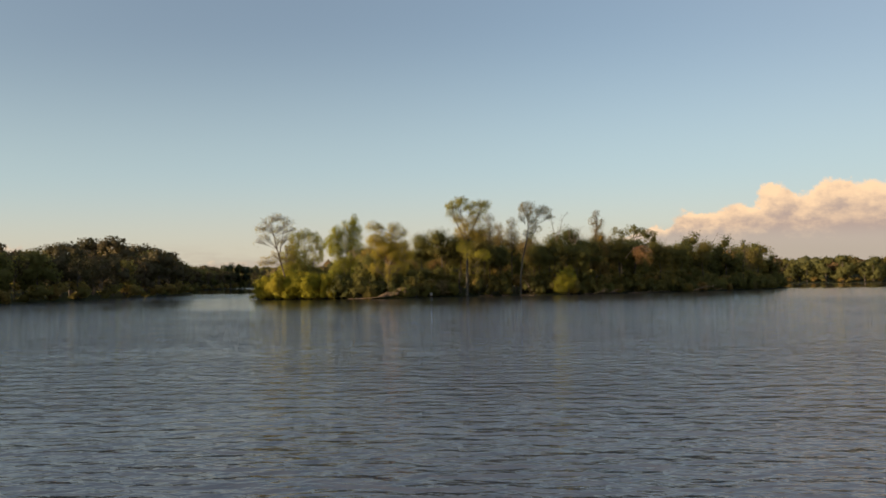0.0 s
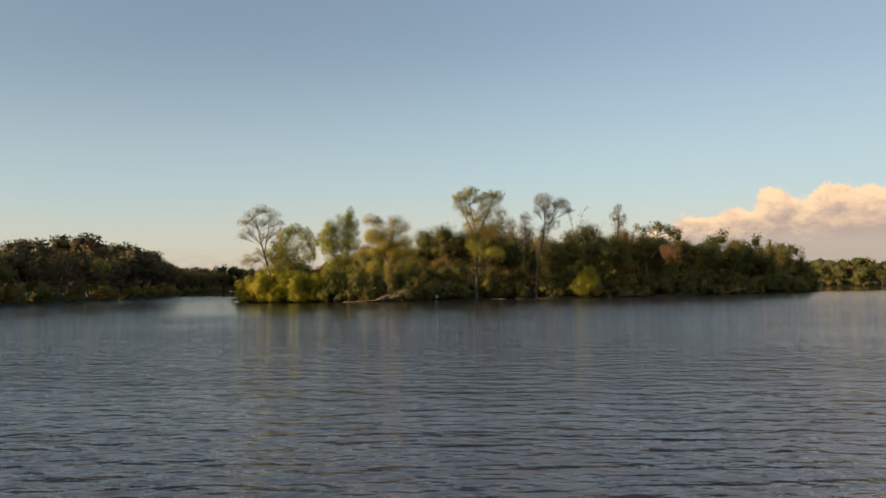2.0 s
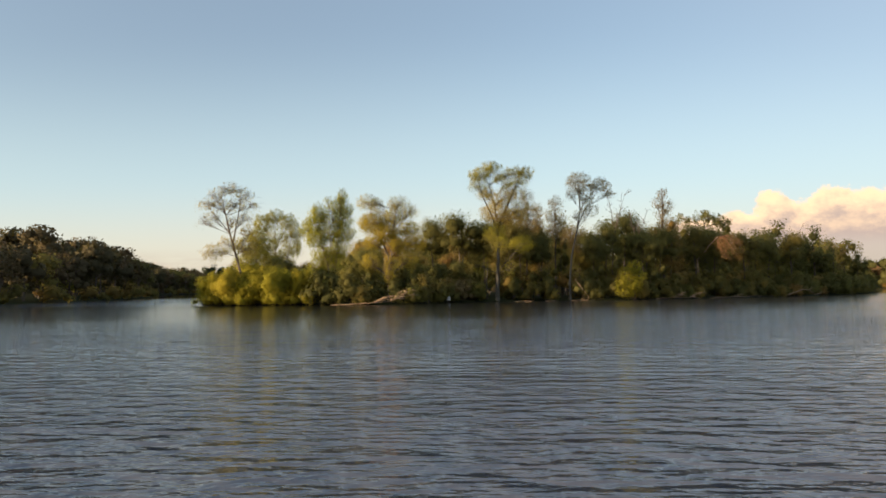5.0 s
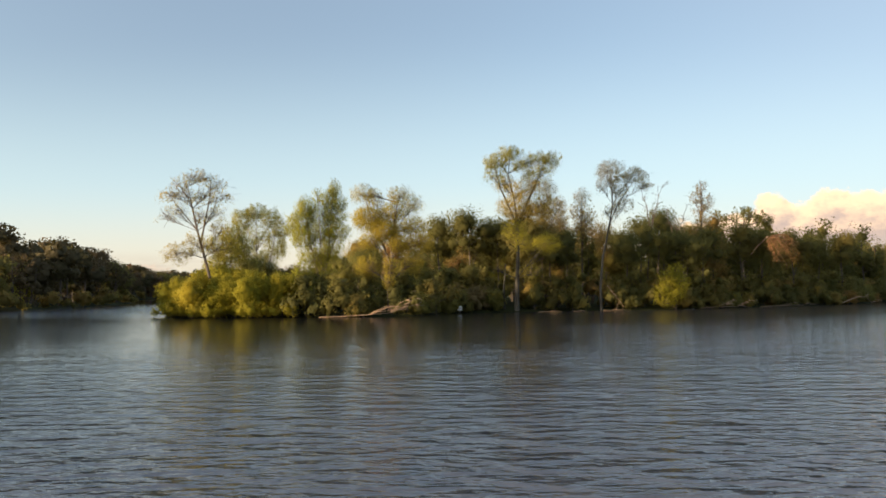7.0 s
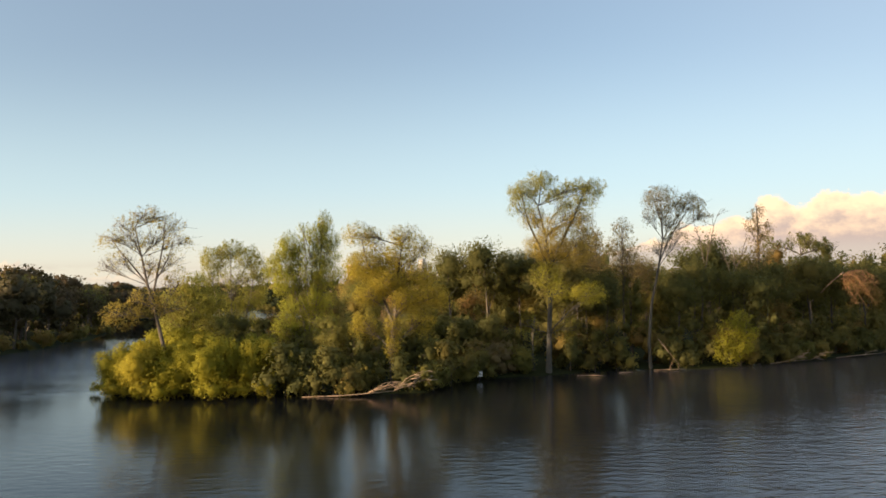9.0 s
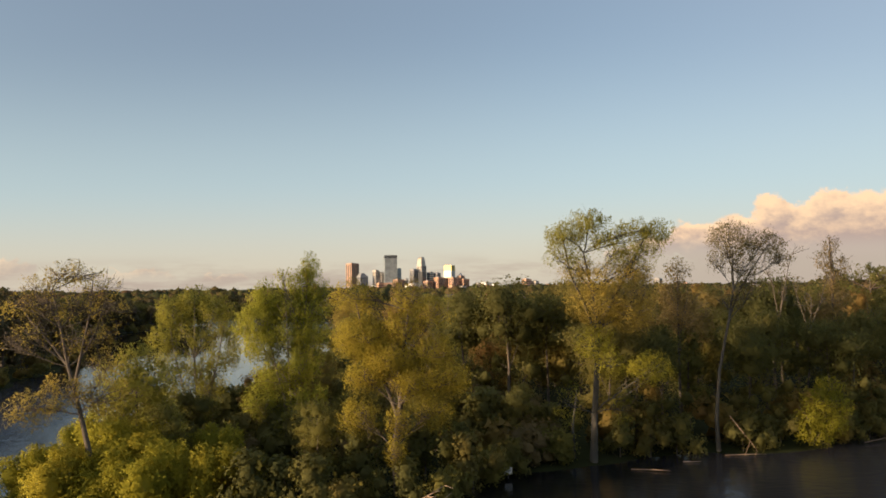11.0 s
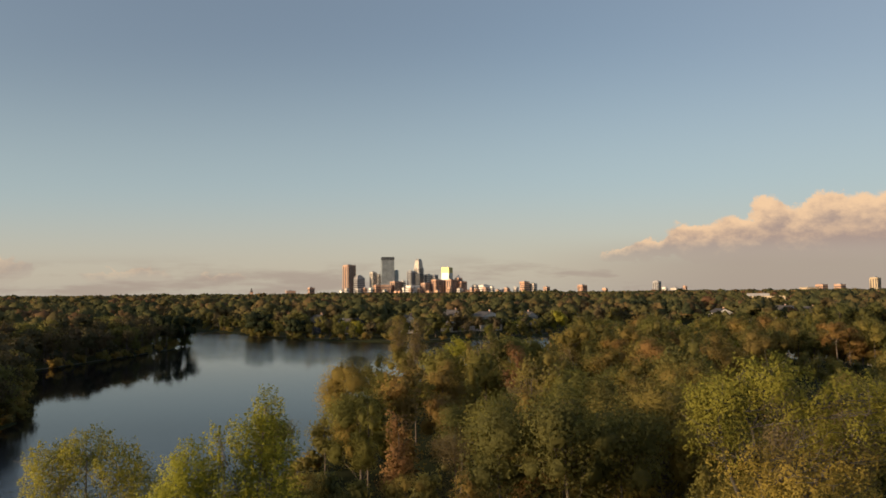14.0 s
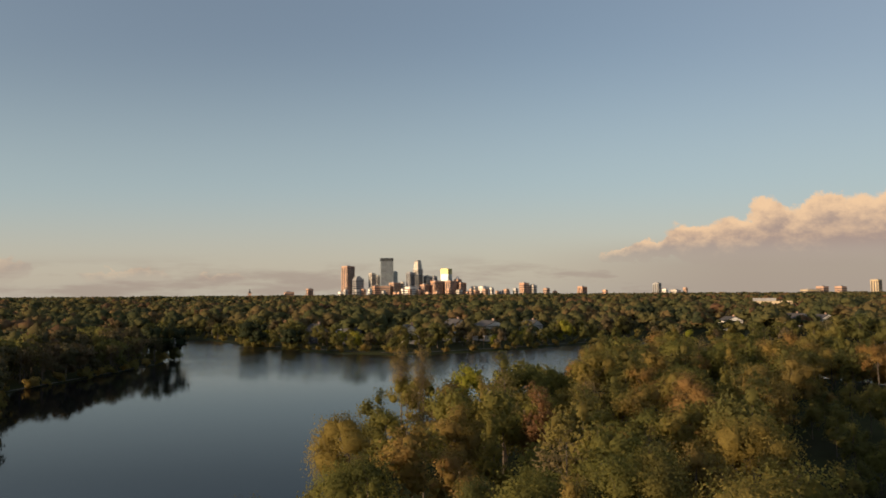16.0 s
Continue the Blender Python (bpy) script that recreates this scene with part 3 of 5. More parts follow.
# ---- the island's own trees, as they stand out against the sky ----
COTTONWOOD_TOP = [(0.7, -2.2, 18.0, 0.9, 0.9, 0.7, 1.0), (0.9, -2.2, 17.0, 1.0, 1.0, 0.7, 0.8), (-2.6, -1.6, 18.1, 1.6, 1.5, 1.0, 1.2), (-1.2, -2.0, 19.1, 1.5, 1.4, 0.75, 1.2), (-3.2, -1.4, 16.6, 1.0, 1.0, 0.9, 0.7), (-0.2, -1.6, 17.7, 1.2, 1.1, 0.9, 0.7), (2.1, -2.4, 18.5, 1.3, 1.2, 0.8, 1.2), (3.5, -3.0, 18.1, 1.2, 1.1, 0.8, 1.2), (2.8, -2.6, 17.0, 1.3, 1.2, 0.9, 0.8), (-1.6, -1.3, 15.9, 1.2, 1.2, 1.2, 0.5), (1.4, -1.6, 15.8, 1.2, 1.2, 1.2, 0.45)]
COTTONWOOD_BOUGHS = [(-0.3, -0.8, 13.0, 2.6, 2.4, 1.8, 1.0), (2.2, -1.4, 12.2, 2.0, 2.0, 1.6, 1.0), (-0.6, -2.2, 10.0, 1.8, 1.6, 1.6, 0.9), (2.9, -4.6, 8.2, 1.9, 1.5, 1.2, 1.2), (0.4, -3.6, 8.4, 1.3, 1.2, 1.3, 0.7), (0.4, -1.8, 15.0, 2.4, 2.0, 1.4, 0.6), (-1.9, -1.4, 15.8, 1.5, 1.5, 1.2, 0.5), (2.3, -2.0, 15.6, 1.5, 1.5, 1.2, 0.5), (3.0, -0.6, 13.6, 1.6, 1.5, 1.4, 0.7), (-2.2, -2.0, 5.0, 1.2, 1.2, 1.8, 0.3), (1.6, -2.2, 4.6, 1.0, 1.0, 1.6, 0.3)]


def out_over_water(p):
    """The old cottonwood leans out from the bank towards the open lake, the more the higher."""
    x, y, z = p[:3]
    return (x * 1.06, y - 0.24 * max(0.0, z - 2.0), z * 0.985, *p[3:])


COTTONWOOD_TOP = [out_over_water(p) for p in COTTONWOOD_TOP]
COTTONWOOD_BOUGHS = [out_over_water(p) for p in COTTONWOOD_BOUGHS]


def hero_trees():
    # tall cottonwood with two flat crowns on long bare limbs
    a = build_tree("cottonwood_tree", "tall cottonwood with two flat green crowns at the waterline", "tree",
                   COTTONWOOD_TOP + COTTONWOOD_BOUGHS,
                   [out_over_water(p) for p in ((0, 0, 0), (0.05, -0.1, 4), (0.1, -0.2, 8), (0.0, -0.4, 11), (-0.5, -0.8, 14), (-1.3, -1.2, 17))], 0.30, LEAVES_LIME, BARK_GREY, 11, 0, 0.18, 0.45, 11,
                   stems=[([out_over_water(p) for p in line], r) for line, r in (([(0.0, -0.4, 11), (1.0, -1.0, 13.5), (2.0, -1.8, 16), (2.7, -2.4, 18)], 0.2), ([(0, -0.3, 10.5), (-1.0, -0.5, 13), (-2.2, -1.0, 15.5), (-2.8, -1.4, 18)], 0.17), ([(-1.4, 0.6, -0.3), (-1.5, 0.5, 3), (-1.3, 0.2, 6)], 0.16))])
    rng = rng_of(111)
    part("crown", leaf_mesh("crown", lobe_leaves(COTTONWOOD_TOP, 17000, 0.10, rng, 0.5, 0.0, 0.85), LEAVES_COTTON), a, "flat fresh green crowns")
    part("middle_crown", leaf_mesh("middle_crown", lobe_leaves([b for b in COTTONWOOD_BOUGHS if b[2] > 11.0], 22000, 0.095, rng, 0.45, 0.0, 0.4), LEAVES_TAN), a, "tan budding boughs")
    part("lower_crown", leaf_mesh("lower_crown", lobe_leaves([b for b in COTTONWOOD_BOUGHS if b[2] <= 11.0], 10000, 0.095, rng, 0.45, 0.0, 0.4), LEAVES_HONEY), a, "yellow-green hanging boughs")
    stand(a, 5.55, 147.4, 0, 1.0, -0.1)
    # tall pale-stemmed tree with a thin grey crown
    b = build_tree("tall_tree", "tall thin-leaved tree with a long pale bending stem", "tree",
                   [(1.4, -0.6, 18.2, 2.1, 1.9, 1.9, 1.0), (2.6, -0.4, 16.0, 1.5, 1.4, 1.5, 0.8), (4.9, 0.6, 18.0, 1.9, 1.7, 1.3, 1.1), (6.3, 0.9, 16.6, 1.3, 1.2, 0.9, 0.8), (0.2, -0.5, 16.4, 1.0, 1.0, 1.0, 0.5), (3.4, 0.2, 14.0, 1.4, 1.3, 1.2, 0.6), (1.6, -0.2, 13.0, 1.2, 1.2, 1.2, 0.6)],
                   [(0, 0, 0), (-0.1, 0, 3), (0.3, 0, 7), (1.2, 0, 11), (1.7, -0.2, 14), (1.6, -0.5, 18)], 0.21, LEAVES_BUD, BARK_GREY, 12, 8600, 0.115, 0.5, 26, spray=0.3,
                   stems=[([(1.3, 0, 11.5), (2.4, 0.2, 14), (4.2, 0.5, 16.5), (5.5, 0.7, 18.2)], 0.10)])
    stand(b, 17.1, 151.0, 0, 1, -0.2)
    # leaning sparse tree on the point
    l = build_tree("leaning_tree", "leaning sparse-leaved tree above the willow scrub", "tree",
                   [(-4.4, 0, 12.9, 1.4, 1.4, 1.0, 0.7), (-3.3, 0.2, 14.2, 1.2, 1.2, 0.9, 0.7), (-2.0, 0.4, 14.9, 1.2, 1.2, 0.9, 0.8), (-0.6, 0.6, 14.9, 1.2, 1.2, 0.9, 0.8), (0.6, 0.6, 14.0, 1.3, 1.2, 1.0, 0.7), (1.2, 0.6, 12.6, 1.2, 1.2, 1.0, 0.6), (-2.6, 0.3, 12.8, 1.4, 1.3, 1.2, 0.45), (-0.8, 0.4, 12.8, 1.5, 1.4, 1.3, 0.45),
                    (-3.6, 0, 11.2, 1.3, 1.2, 1.2, 0.4), (0.4, 0.6, 10.8, 1.4, 1.3, 1.2, 0.5), (-4.7, -0.2, 10.4, 1.0, 1.0, 1.2, 0.3), (-1.2, 0.4, 10.6, 1.3, 1.3, 1.3, 0.35), (1.0, 0.8, 9.2, 1.3, 1.2, 1.2, 0.8), (-1.2, -0.6, 7.4, 1.6, 1.5, 1.3, 1.0), (-3.2, -0.6, 6.4, 1.7, 1.5, 1.3, 1.1), (0.8, 0.2, 7.0, 1.6, 1.5, 1.4, 1.1)],
                   [(0.8, 0, 0), (0.3, 0, 3), (-0.5, 0.1, 6), (-1.4, 0.2, 9), (-2.0, 0.3, 11.5), (-2.6, 0.3, 14)], 0.22, LEAVES_TAN, BARK_DARK, 13, 9000, 0.11, 0.42, 24, spray=0.5,
                   stems=[([(-1.0, 0.1, 7.5), (-0.6, 0.3, 10), (-0.2, 0.5, 12.5), (-0.1, 0.6, 14.6)], 0.12), ([(-1.5, 0.2, 9.2), (-2.8, 0.2, 10.8), (-3.8, 0.1, 12.0), (-4.5, 0, 13.0)], 0.08), ([(-0.7, 0.25, 9.4), (0.2, 0.5, 11.2), (0.8, 0.6, 13.4)], 0.07)])
    stand(l, -29.4, 134.8, 0, 1.0, 0.2)
    # soft feathery tree beside it
    f = build_tree("feathery_tree", "soft olive-brown feathery tree on the point", "tree",
                   [(0, 0, 8.6, 1.5, 1.5, 1.2, 1), (-1.4, 0, 7.4, 1.5, 1.4, 1.4, 1), (1.4, 0.2, 7.2, 1.5, 1.4, 1.4, 1), (0, -0.3, 6.2, 1.9, 1.8, 1.5, 1), (-1.6, -0.2, 5.0, 1.6, 1.5, 1.4, 1), (1.7, 0, 4.8, 1.6, 1.5, 1.4, 1), (0, 0, 3.4, 2.1, 1.9, 1.4, 0.9)],
                   [(0, 0, 0), (0.1, 0, 3), (0, 0, 6), (0, 0, 8.6)], 0.14, LEAVES_LIME_TAN, BARK_DARK, 131, 15000, 0.14, 0.5, 7, spray=0.7)
    stand(f, -28.6, 140.2, 0, 1, 0)
    # open round poplar
    l2 = build_tree("poplar_tree", "open-crowned young poplar with several pale stems", "tree",
                    [(-2.4, 0, 12.0, 1.7, 1.7, 1.5, 1), (-0.4, 0.3, 13.0, 1.6, 1.6, 1.2, 1), (1.8, 0, 12.2, 1.5, 1.5, 1.4, 1), (3.2, 0.4, 10.6, 1.4, 1.4, 1.5, 1), (-3.2, 0.2, 9.6, 1.5, 1.5, 1.5, 0.9), (0, 0, 9.8, 2.0, 2.0, 1.6, 0.5), (2.6, -0.3, 8.0, 1.6, 1.6, 1.5, 0.9), (-2.4, -0.3, 7.2, 1.5, 1.5, 1.5, 0.9), (0.2, 0, 6.4, 1.8, 1.8, 1.6, 0.8), (-1.8, -0.6, 4.4, 1.6, 1.5, 1.5, 0.7), (1.7, -0.6, 4.8, 1.6, 1.5, 1.5, 0.7), (0, -0.8, 2.6, 1.8, 1.5, 1.3, 0.6)],
                    [(0, 0, 0), (0, 0, 4), (-0.3, 0, 8), (-0.4, 0.2, 12.5)], 0.2, LEAVES_COTTON, BARK_PALE, 14, 38000, 0.112, 0.46, 9, spray=1.1,
                    stems=[([(0.3, 0, -0.2), (0.9, 0, 4), (1.9, 0, 8), (2.4, 0, 11.5)], 0.15), ([(-0.3, 0.2, -0.2), (-1.0, 0.1, 4), (-2.0, 0, 8), (-2.6, 0, 11)], 0.14)])
    stand(l2, -29.0, 154.0, 0, 1, 0)
    # twin-spired poplar
    m1 = build_tree("poplar_tree", "bright green poplar ending in upright leafy spires", "tree",
                    [(1.1, 1.6, 16.4, 0.7, 0.7, 1.3, 2.4), (0.5, 1.2, 14.8, 1.4, 1.3, 1.5, 1.5), (1.9, 1.4, 14.4, 1.0, 1.0, 1.5, 1.2), (-0.9, -0.6, 15.4, 0.4, 0.4, 1.3, 2.2), (1.2, 1.0, 12.6, 1.8, 1.6, 1.5, 1.0), (1.6, 0.8, 10.2, 1.9, 1.8, 1.5, 1.0), (-2.6, 0, 13.6, 1.35, 1.3, 1.6, 1.6), (-3.2, 0, 11.6, 1.9, 1.7, 1.6, 1.2)]
                    + [(-2.8, 0, 9.4, 2.0, 1.8, 1.6, 1.1), (0.6, 0, 7.6, 2.1, 2.0, 1.6, 0.8), (-1.6, -0.2, 6.6, 2.0, 1.8, 1.6, 0.8), (-4.6, 0.2, 11.0, 0.9, 0.9, 0.9, 0.7), (-2.6, -0.8, 4.4, 1.8, 1.6, 1.5, 0.8), (1.4, -0.8, 4.6, 1.8, 1.6, 1.5, 0.8), (-0.5, -1.0, 2.6, 2.0, 1.6, 1.2, 0.6), (-0.9, 0.3, 12.6, 1.4, 1.3, 1.5, 0.9), (-0.6, 0.2, 10.2, 1.7, 1.5, 1.6, 0.9)],
                    [(0, 0, 0), (0.2, 0.3, 5), (0.6, 0.8, 10), (1.0, 1.5, 17)], 0.24, LEAVES_LIME, BARK_PALE, 15, 62000, 0.115, 0.44, 8, spray=1.2,
                    stems=[([(-0.3, 0, -0.2), (-0.9, 0, 5), (-2.0, 0, 9), (-2.6, 0, 13)], 0.16), ([(-0.2, 0, 3), (-0.5, -0.3, 9), (-0.8, -0.6, 15.5)], 0.1)])
    stand(m1, -19.2, 149.4, 0, 0.95, 0)
    # golden tree with hanging lower boughs and two thin tops
    m2 = build_tree("golden_tree", "golden-green tree with thin twiggy tops and hanging lower boughs", "tree",
                    [(-3.0, 0.3, 13.2, 1.7, 1.5, 1.2, 0.45), (-1.7, 0.3, 12.6, 1.0, 1.0, 1.2, 0.4), (1.1, 0, 13.0, 1.5, 1.4, 1.1, 0.45), (2.6, 0, 12.0, 1.3, 1.2, 1.2, 0.45), (0.5, 0, 11.2, 1.6, 1.5, 1.3, 0.7), (-2.4, 0, 10.4, 2.1, 1.8, 1.5, 1.1), (-0.4, -0.5, 9.0, 1.9, 1.7, 1.4, 1.2)]
                    + [(2.6, -0.3, 9.4, 1.5, 1.4, 1.2, 0.9), (3.6, -0.8, 7.6, 1.5, 1.4, 1.1, 1.1), (1.3, -1.0, 7.4, 1.5, 1.3, 1.2, 1.0), (-2.2, -0.6, 7.8, 1.4, 1.3, 1.2, 0.9), (-2.6, 0.4, 5.0, 1.5, 1.4, 1.4, 0.7), (2.4, 0.4, 5.4, 1.5, 1.4, 1.4, 0.7), (0.1, -1.9, 5.0, 0.9, 0.8, 0.9, 1.0), (0.0, -2.3, 3.2, 0.65, 0.6, 1.1, 1.6)],
                    [(0, 0, 0), (-0.2, -0.3, 3), (0.2, -0.5, 6), (0.3, -0.2, 9), (0.8, 0, 12.4)], 0.3, LEAVES_HONEY, BARK_DARK, 16, 58000, 0.098, 0.46, 18, spray=0.7,
                    stems=[([(0.1, -0.4, 5), (-1.2, 0, 8.5), (-2.4, 0.2, 11), (-2.9, 0.3, 13.2)], 0.14)])
    stand(m2, -9.7, 137.6, 0, 1, 0)
    # thin top rising over the canopy
    c = build_tree("tall_tree", "tall slender tree with a thin budding top", "tree",
                   [(0, 0, 18.0, 0.9, 0.9, 1.4, 1), (-0.8, 0, 16.4, 1.1, 1.0, 1.2, 0.8), (0.9, 0, 15.8, 1.1, 1.0, 1.4, 0.9), (0, 0, 14.0, 1.3, 1.3, 1.5, 0.9), (0.6, 0, 11.5, 2.0, 2.0, 1.8, 0.9), (-1.0, 0, 9.5, 2.0, 2.0, 1.8, 0.9)],
                   [(0, 0, 0), (0.1, 0, 7), (0, 0, 13), (0, 0, 19)], 0.28, LEAVES_BUD, BARK_DARK, 17, 5200, 0.17, 0.4, 16)
    stand(c, 36.9, 168.2)
    # vase-shaped maple
    d = build_tree("maple_tree", "full green maple with an upswept vase-shaped crown", "tree",
                   crown_lobes("vase", 16.4, 5.4, 5) + crown_lobes("round", 13, 4.6, 6), [(0, 0, 0), (0.1, 0, 4), (0, 0.2, 8), (0, 0, 13)], 0.34, LEAVES_DARK, BARK_DARK, 18, 18000, 0.21, 0.5, 6, spray=0.9)
    stand(d, 49.2, 181.5)
    # yellow bush hanging over the water
    y = build_tree("willow_bush", "bright yellow-green willow bush leaning over the water", "bush",
                   [(0.9, 0, 4.9, 1.1, 1.0, 0.9, 1), (-0.2, -0.3, 3.9, 1.3, 1.1, 1.0, 1), (1.4, -0.2, 3.4, 1.2, 1.1, 1.0, 1), (-1.2, -0.6, 2.3, 1.2, 1.0, 1.0, 1), (0.6, -0.6, 2.0, 1.3, 1.1, 1.0, 1), (-0.6, -0.9, 0.9, 1.2, 0.9, 0.6, 1), (-1.6, -0.5, 1.2, 0.9, 0.8, 0.7, 0.8)],
                   [(1.2, 0.8, 0), (0.8, 0.4, 2), (0.6, 0, 4)], 0.09, LEAVES_GOLD, BARK_DARK, 19, 8000, 0.13, 0.42, 8, spray=0.7)
    stand(y, 26.4, 152.0, 0, 1.05, -0.1)
    # small thin trees behind the cottonwood
    s1 = build_tree("thin_tree", "small thin-leaved tree rising out of the canopy", "tree",
                    [(0, 0, 15.6, 1.1, 1.0, 1.5, 1), (0.7, 0, 13.6, 1.2, 1.1, 1.3, 0.9), (-0.8, 0, 13.0, 1.2, 1.1, 1.3, 0.9), (0, 0, 11, 1.7, 1.7, 1.6, 1)],
                    [(0, 0, 0), (0.1, 0, 7), (0, 0, 15.5)], 0.17, LEAVES_BUD, BARK_DARK, 20, 3800, 0.16, 0.4, 14, group="thin trees over the canopy")
    stand(s1, 10.6, 153.0, 20, 1.02)
    for x, y2, turn, k in ((15.8, 156.5, 150, 0.98), (13.2, 159.0, 70, 0.92), (41.5, 175.0, 210, 0.80), (-13.5, 253.0, 33, 1.0), (-17.5, 259.0, 190, 1.02), (1.0, 171.0, 280, 0.78)):
        repeat(s1, x, y2, turn, k)
    # bare snag beside the pale tree
    for x, y2, seed, h in ((25.2, 157.5, 31, 16.6), (29.6, 160.5, 32, 14.6), (73.0, 195.0, 33, 14.4)):
        dead_snag(x, y2, h, seed)


def dead_snag(x, y, h, seed):
    rng = rng_of(seed)
    root = thing("dead_tree", Matrix(), "bare dead tree with forked grey limbs above the canopy", "tree", "bare snags")
    t = Tubes()
    t.stem(bent((0, 0, -0.3), (0.5, 0, h * 0.62), rng, 0.03, 6), np.linspace(0.13, 0.08, 6), 6)
    part("trunk", t.mesh("trunk", BARK_DARK), root)
    for dx, f in ((-1.1, 0.96), (1.9, 1.0), (0.3, 0.84)):
        b = Tubes()
        line = bent((0.5, 0, h * 0.6), (0.5 + dx, rng.uniform(-0.6, 0.6), h * f), rng, 0.12, 6)
        b.stem(line, np.linspace(0.065, 0.022, 6), 5)
        for _ in range(9):
            q = line[rng.integers(2, 6)]
            tip = q + rng.normal(0, 0.5, 3) + np.array((0.2 * dx, 0, 0.55))
            mid = bent(q, tip, rng, 0.15, 4)
            b.stem(mid, np.linspace(0.035, 0.012, 4), 3)
            for _ in range(2):
                b.stem([mid[2], mid[2] + rng.normal(0, 0.25, 3) + np.array((0, 0, 0.15))], [0.015, 0.007], 3)
        part("limb", b.mesh("limb", BARK_DARK), root)
    stand(root, x, y)


hero_trees()


# ---- the island's wood ----
def wood_kinds(share, bigger, seed):
    """The island's ordinary trees; share and bigger set how fine their leaves are."""
    kinds = []
    for i, (shape, h, r, n, size, mat, twigs) in enumerate([("round", 12.0, 3.7, 7600, 0.26, LEAVES_MIXED, 2), ("round", 11.0, 4.1, 7600, 0.27, LEAVES_MIXED, 2), ("round", 13.0, 3.5, 7600, 0.26, LEAVES_DARK, 2), ("column", 12.5, 3.0, 6400, 0.25, LEAVES_MIXED, 3),
                                                            ("vase", 12.0, 3.8, 6400, 0.26, LEAVES_MIXED, 3), ("round", 12.0, 3.3, 5600, 0.20, LEAVES_BUD, 5), ("round", 11.5, 3.6, 7000, 0.25, LEAVES_LIME, 3)]):
        kinds.append(build_tree("tree", WOOD_LABELS[i], "tree", crown_lobes(shape, h, r, 40 + i + seed), [(0, 0, 0), (0.15, 0.1, h * 0.35), (-0.1, 0.1, h * 0.6), (0, 0, h * 0.9)], 0.17, mat, BARK_DARK, 60 + i + seed, int(n * share), size * bigger, 0.68, max(2, int(twigs * share)), group="island trees", apart=False, core=0.50 if mat is not LEAVES_BUD else 0.0, spray=0.55 if i in (3, 4, 6) else 0.0))
    return kinds


WOOD_LABELS = ["round-crowned broadleaf tree in olive spring leaf", "broad-crowned broadleaf tree in olive and green leaf", "dark green dense broadleaf tree in the island wood", "narrow upright broadleaf tree in green leaf",
               "broadleaf tree with an upswept open green crown", "budding grey-brown tree with a thin crown", "fresh lime-green broadleaf tree in new leaf"]


def shrub_kinds():
    out = []
    for i, (h, r, n, size, mat, label) in enumerate([(4.0, 2.5, 1500, 0.28, LEAVES_MIXED, "low dense shrub at the water's edge"), (4.8, 2.4, 1500, 0.28, LEAVES_DARK, "dark green shrub on the island bank"), (3.0, 2.1, 1300, 0.2, LEAVES_BUD, "brownish half-bare shrub on the bank")]):
        out.append(build_tree("shrub", label, "shrub", crown_lobes("shrub", h, r, 80 + i), [(0, 0, 0), (0.05, 0, h * 0.3), (0, 0.05, h * 0.6)], 0.07, mat, BARK_DARK, 90 + i, n, size, 0.36, 1, group="bank shrubs", apart=False, core=0.58))
    out.append(build_tree("willow_bush", "sunlit yellow-green willow scrub on the point", "bush", crown_lobes("shrub", 6.4, 3.2, 84) + [(2.2, 0, 0.9, 1.1, 1.1, 0.8, 1.0), (-2.2, 0.4, 0.9, 1.1, 1.1, 0.8, 1.0), (0.3, -2.2, 0.9, 1.1, 1.1, 0.8, 1.0), (0, 2.2, 0.9, 1.1, 1.1, 0.8, 1.0)], [(0, 0, 0), (0.05, 0, 1.4), (0, 0.05, 3)], 0.08, LEAVES_GOLD, BARK_DARK, 94, 9000, 0.175, 0.40, 3, spray=0.6, group="willow scrub on the point", apart=False, core=0.52))
    return out


SHRUBS, SHRUBS_USED = shrub_kinds(), set()


def shrub(i, x, y, scale, rng):
    if i > 3:
        SCRUB.append((x, y, scale))
        return
    if i in SHRUBS_USED:
        repeat(SHRUBS[i], x, y, rng.uniform(0, 360), scale, -0.15)
    else:
        SHRUBS_USED.add(i)
        stand(SHRUBS[i], x, y, rng.uniform(0, 360), scale, -0.15)


SCRUB = []


def far_scrub():
    """All the low scrub of the distant banks and of the hidden back shore."""
    rng = rng_of(190)
    for mat, label, pick in ((LEAVES_MIXED, "olive scrub along the far lake banks", 0), (LEAVES_DARK, "dark green scrub along the far lake banks", 1)):
        corners, ways = lobe_leaves(crown_lobes("shrub", 4.3, 2.55, 180 + pick), 300, 0.58, rng, 0.42, 0.58)
        pieces, turned = [], []
        for x, y, s in SCRUB[pick::2]:
            a = rng.uniform(0, 6.28)
            m = np.array(((math.cos(a), -math.sin(a), 0), (math.sin(a), math.cos(a), 0), (0, 0, 1)))
            pieces.append(corners @ m.T * s + np.array((x, y, max(0.0, ground_z(x, y)) - 0.15)))
            turned.append(ways @ m.T)
        ob = new("bank_scrub", leaf_mesh("bank_scrub", (np.concatenate(pieces), np.concatenate(turned)), mat))
        tagged(ob, label, "scrub", kind="stuff")


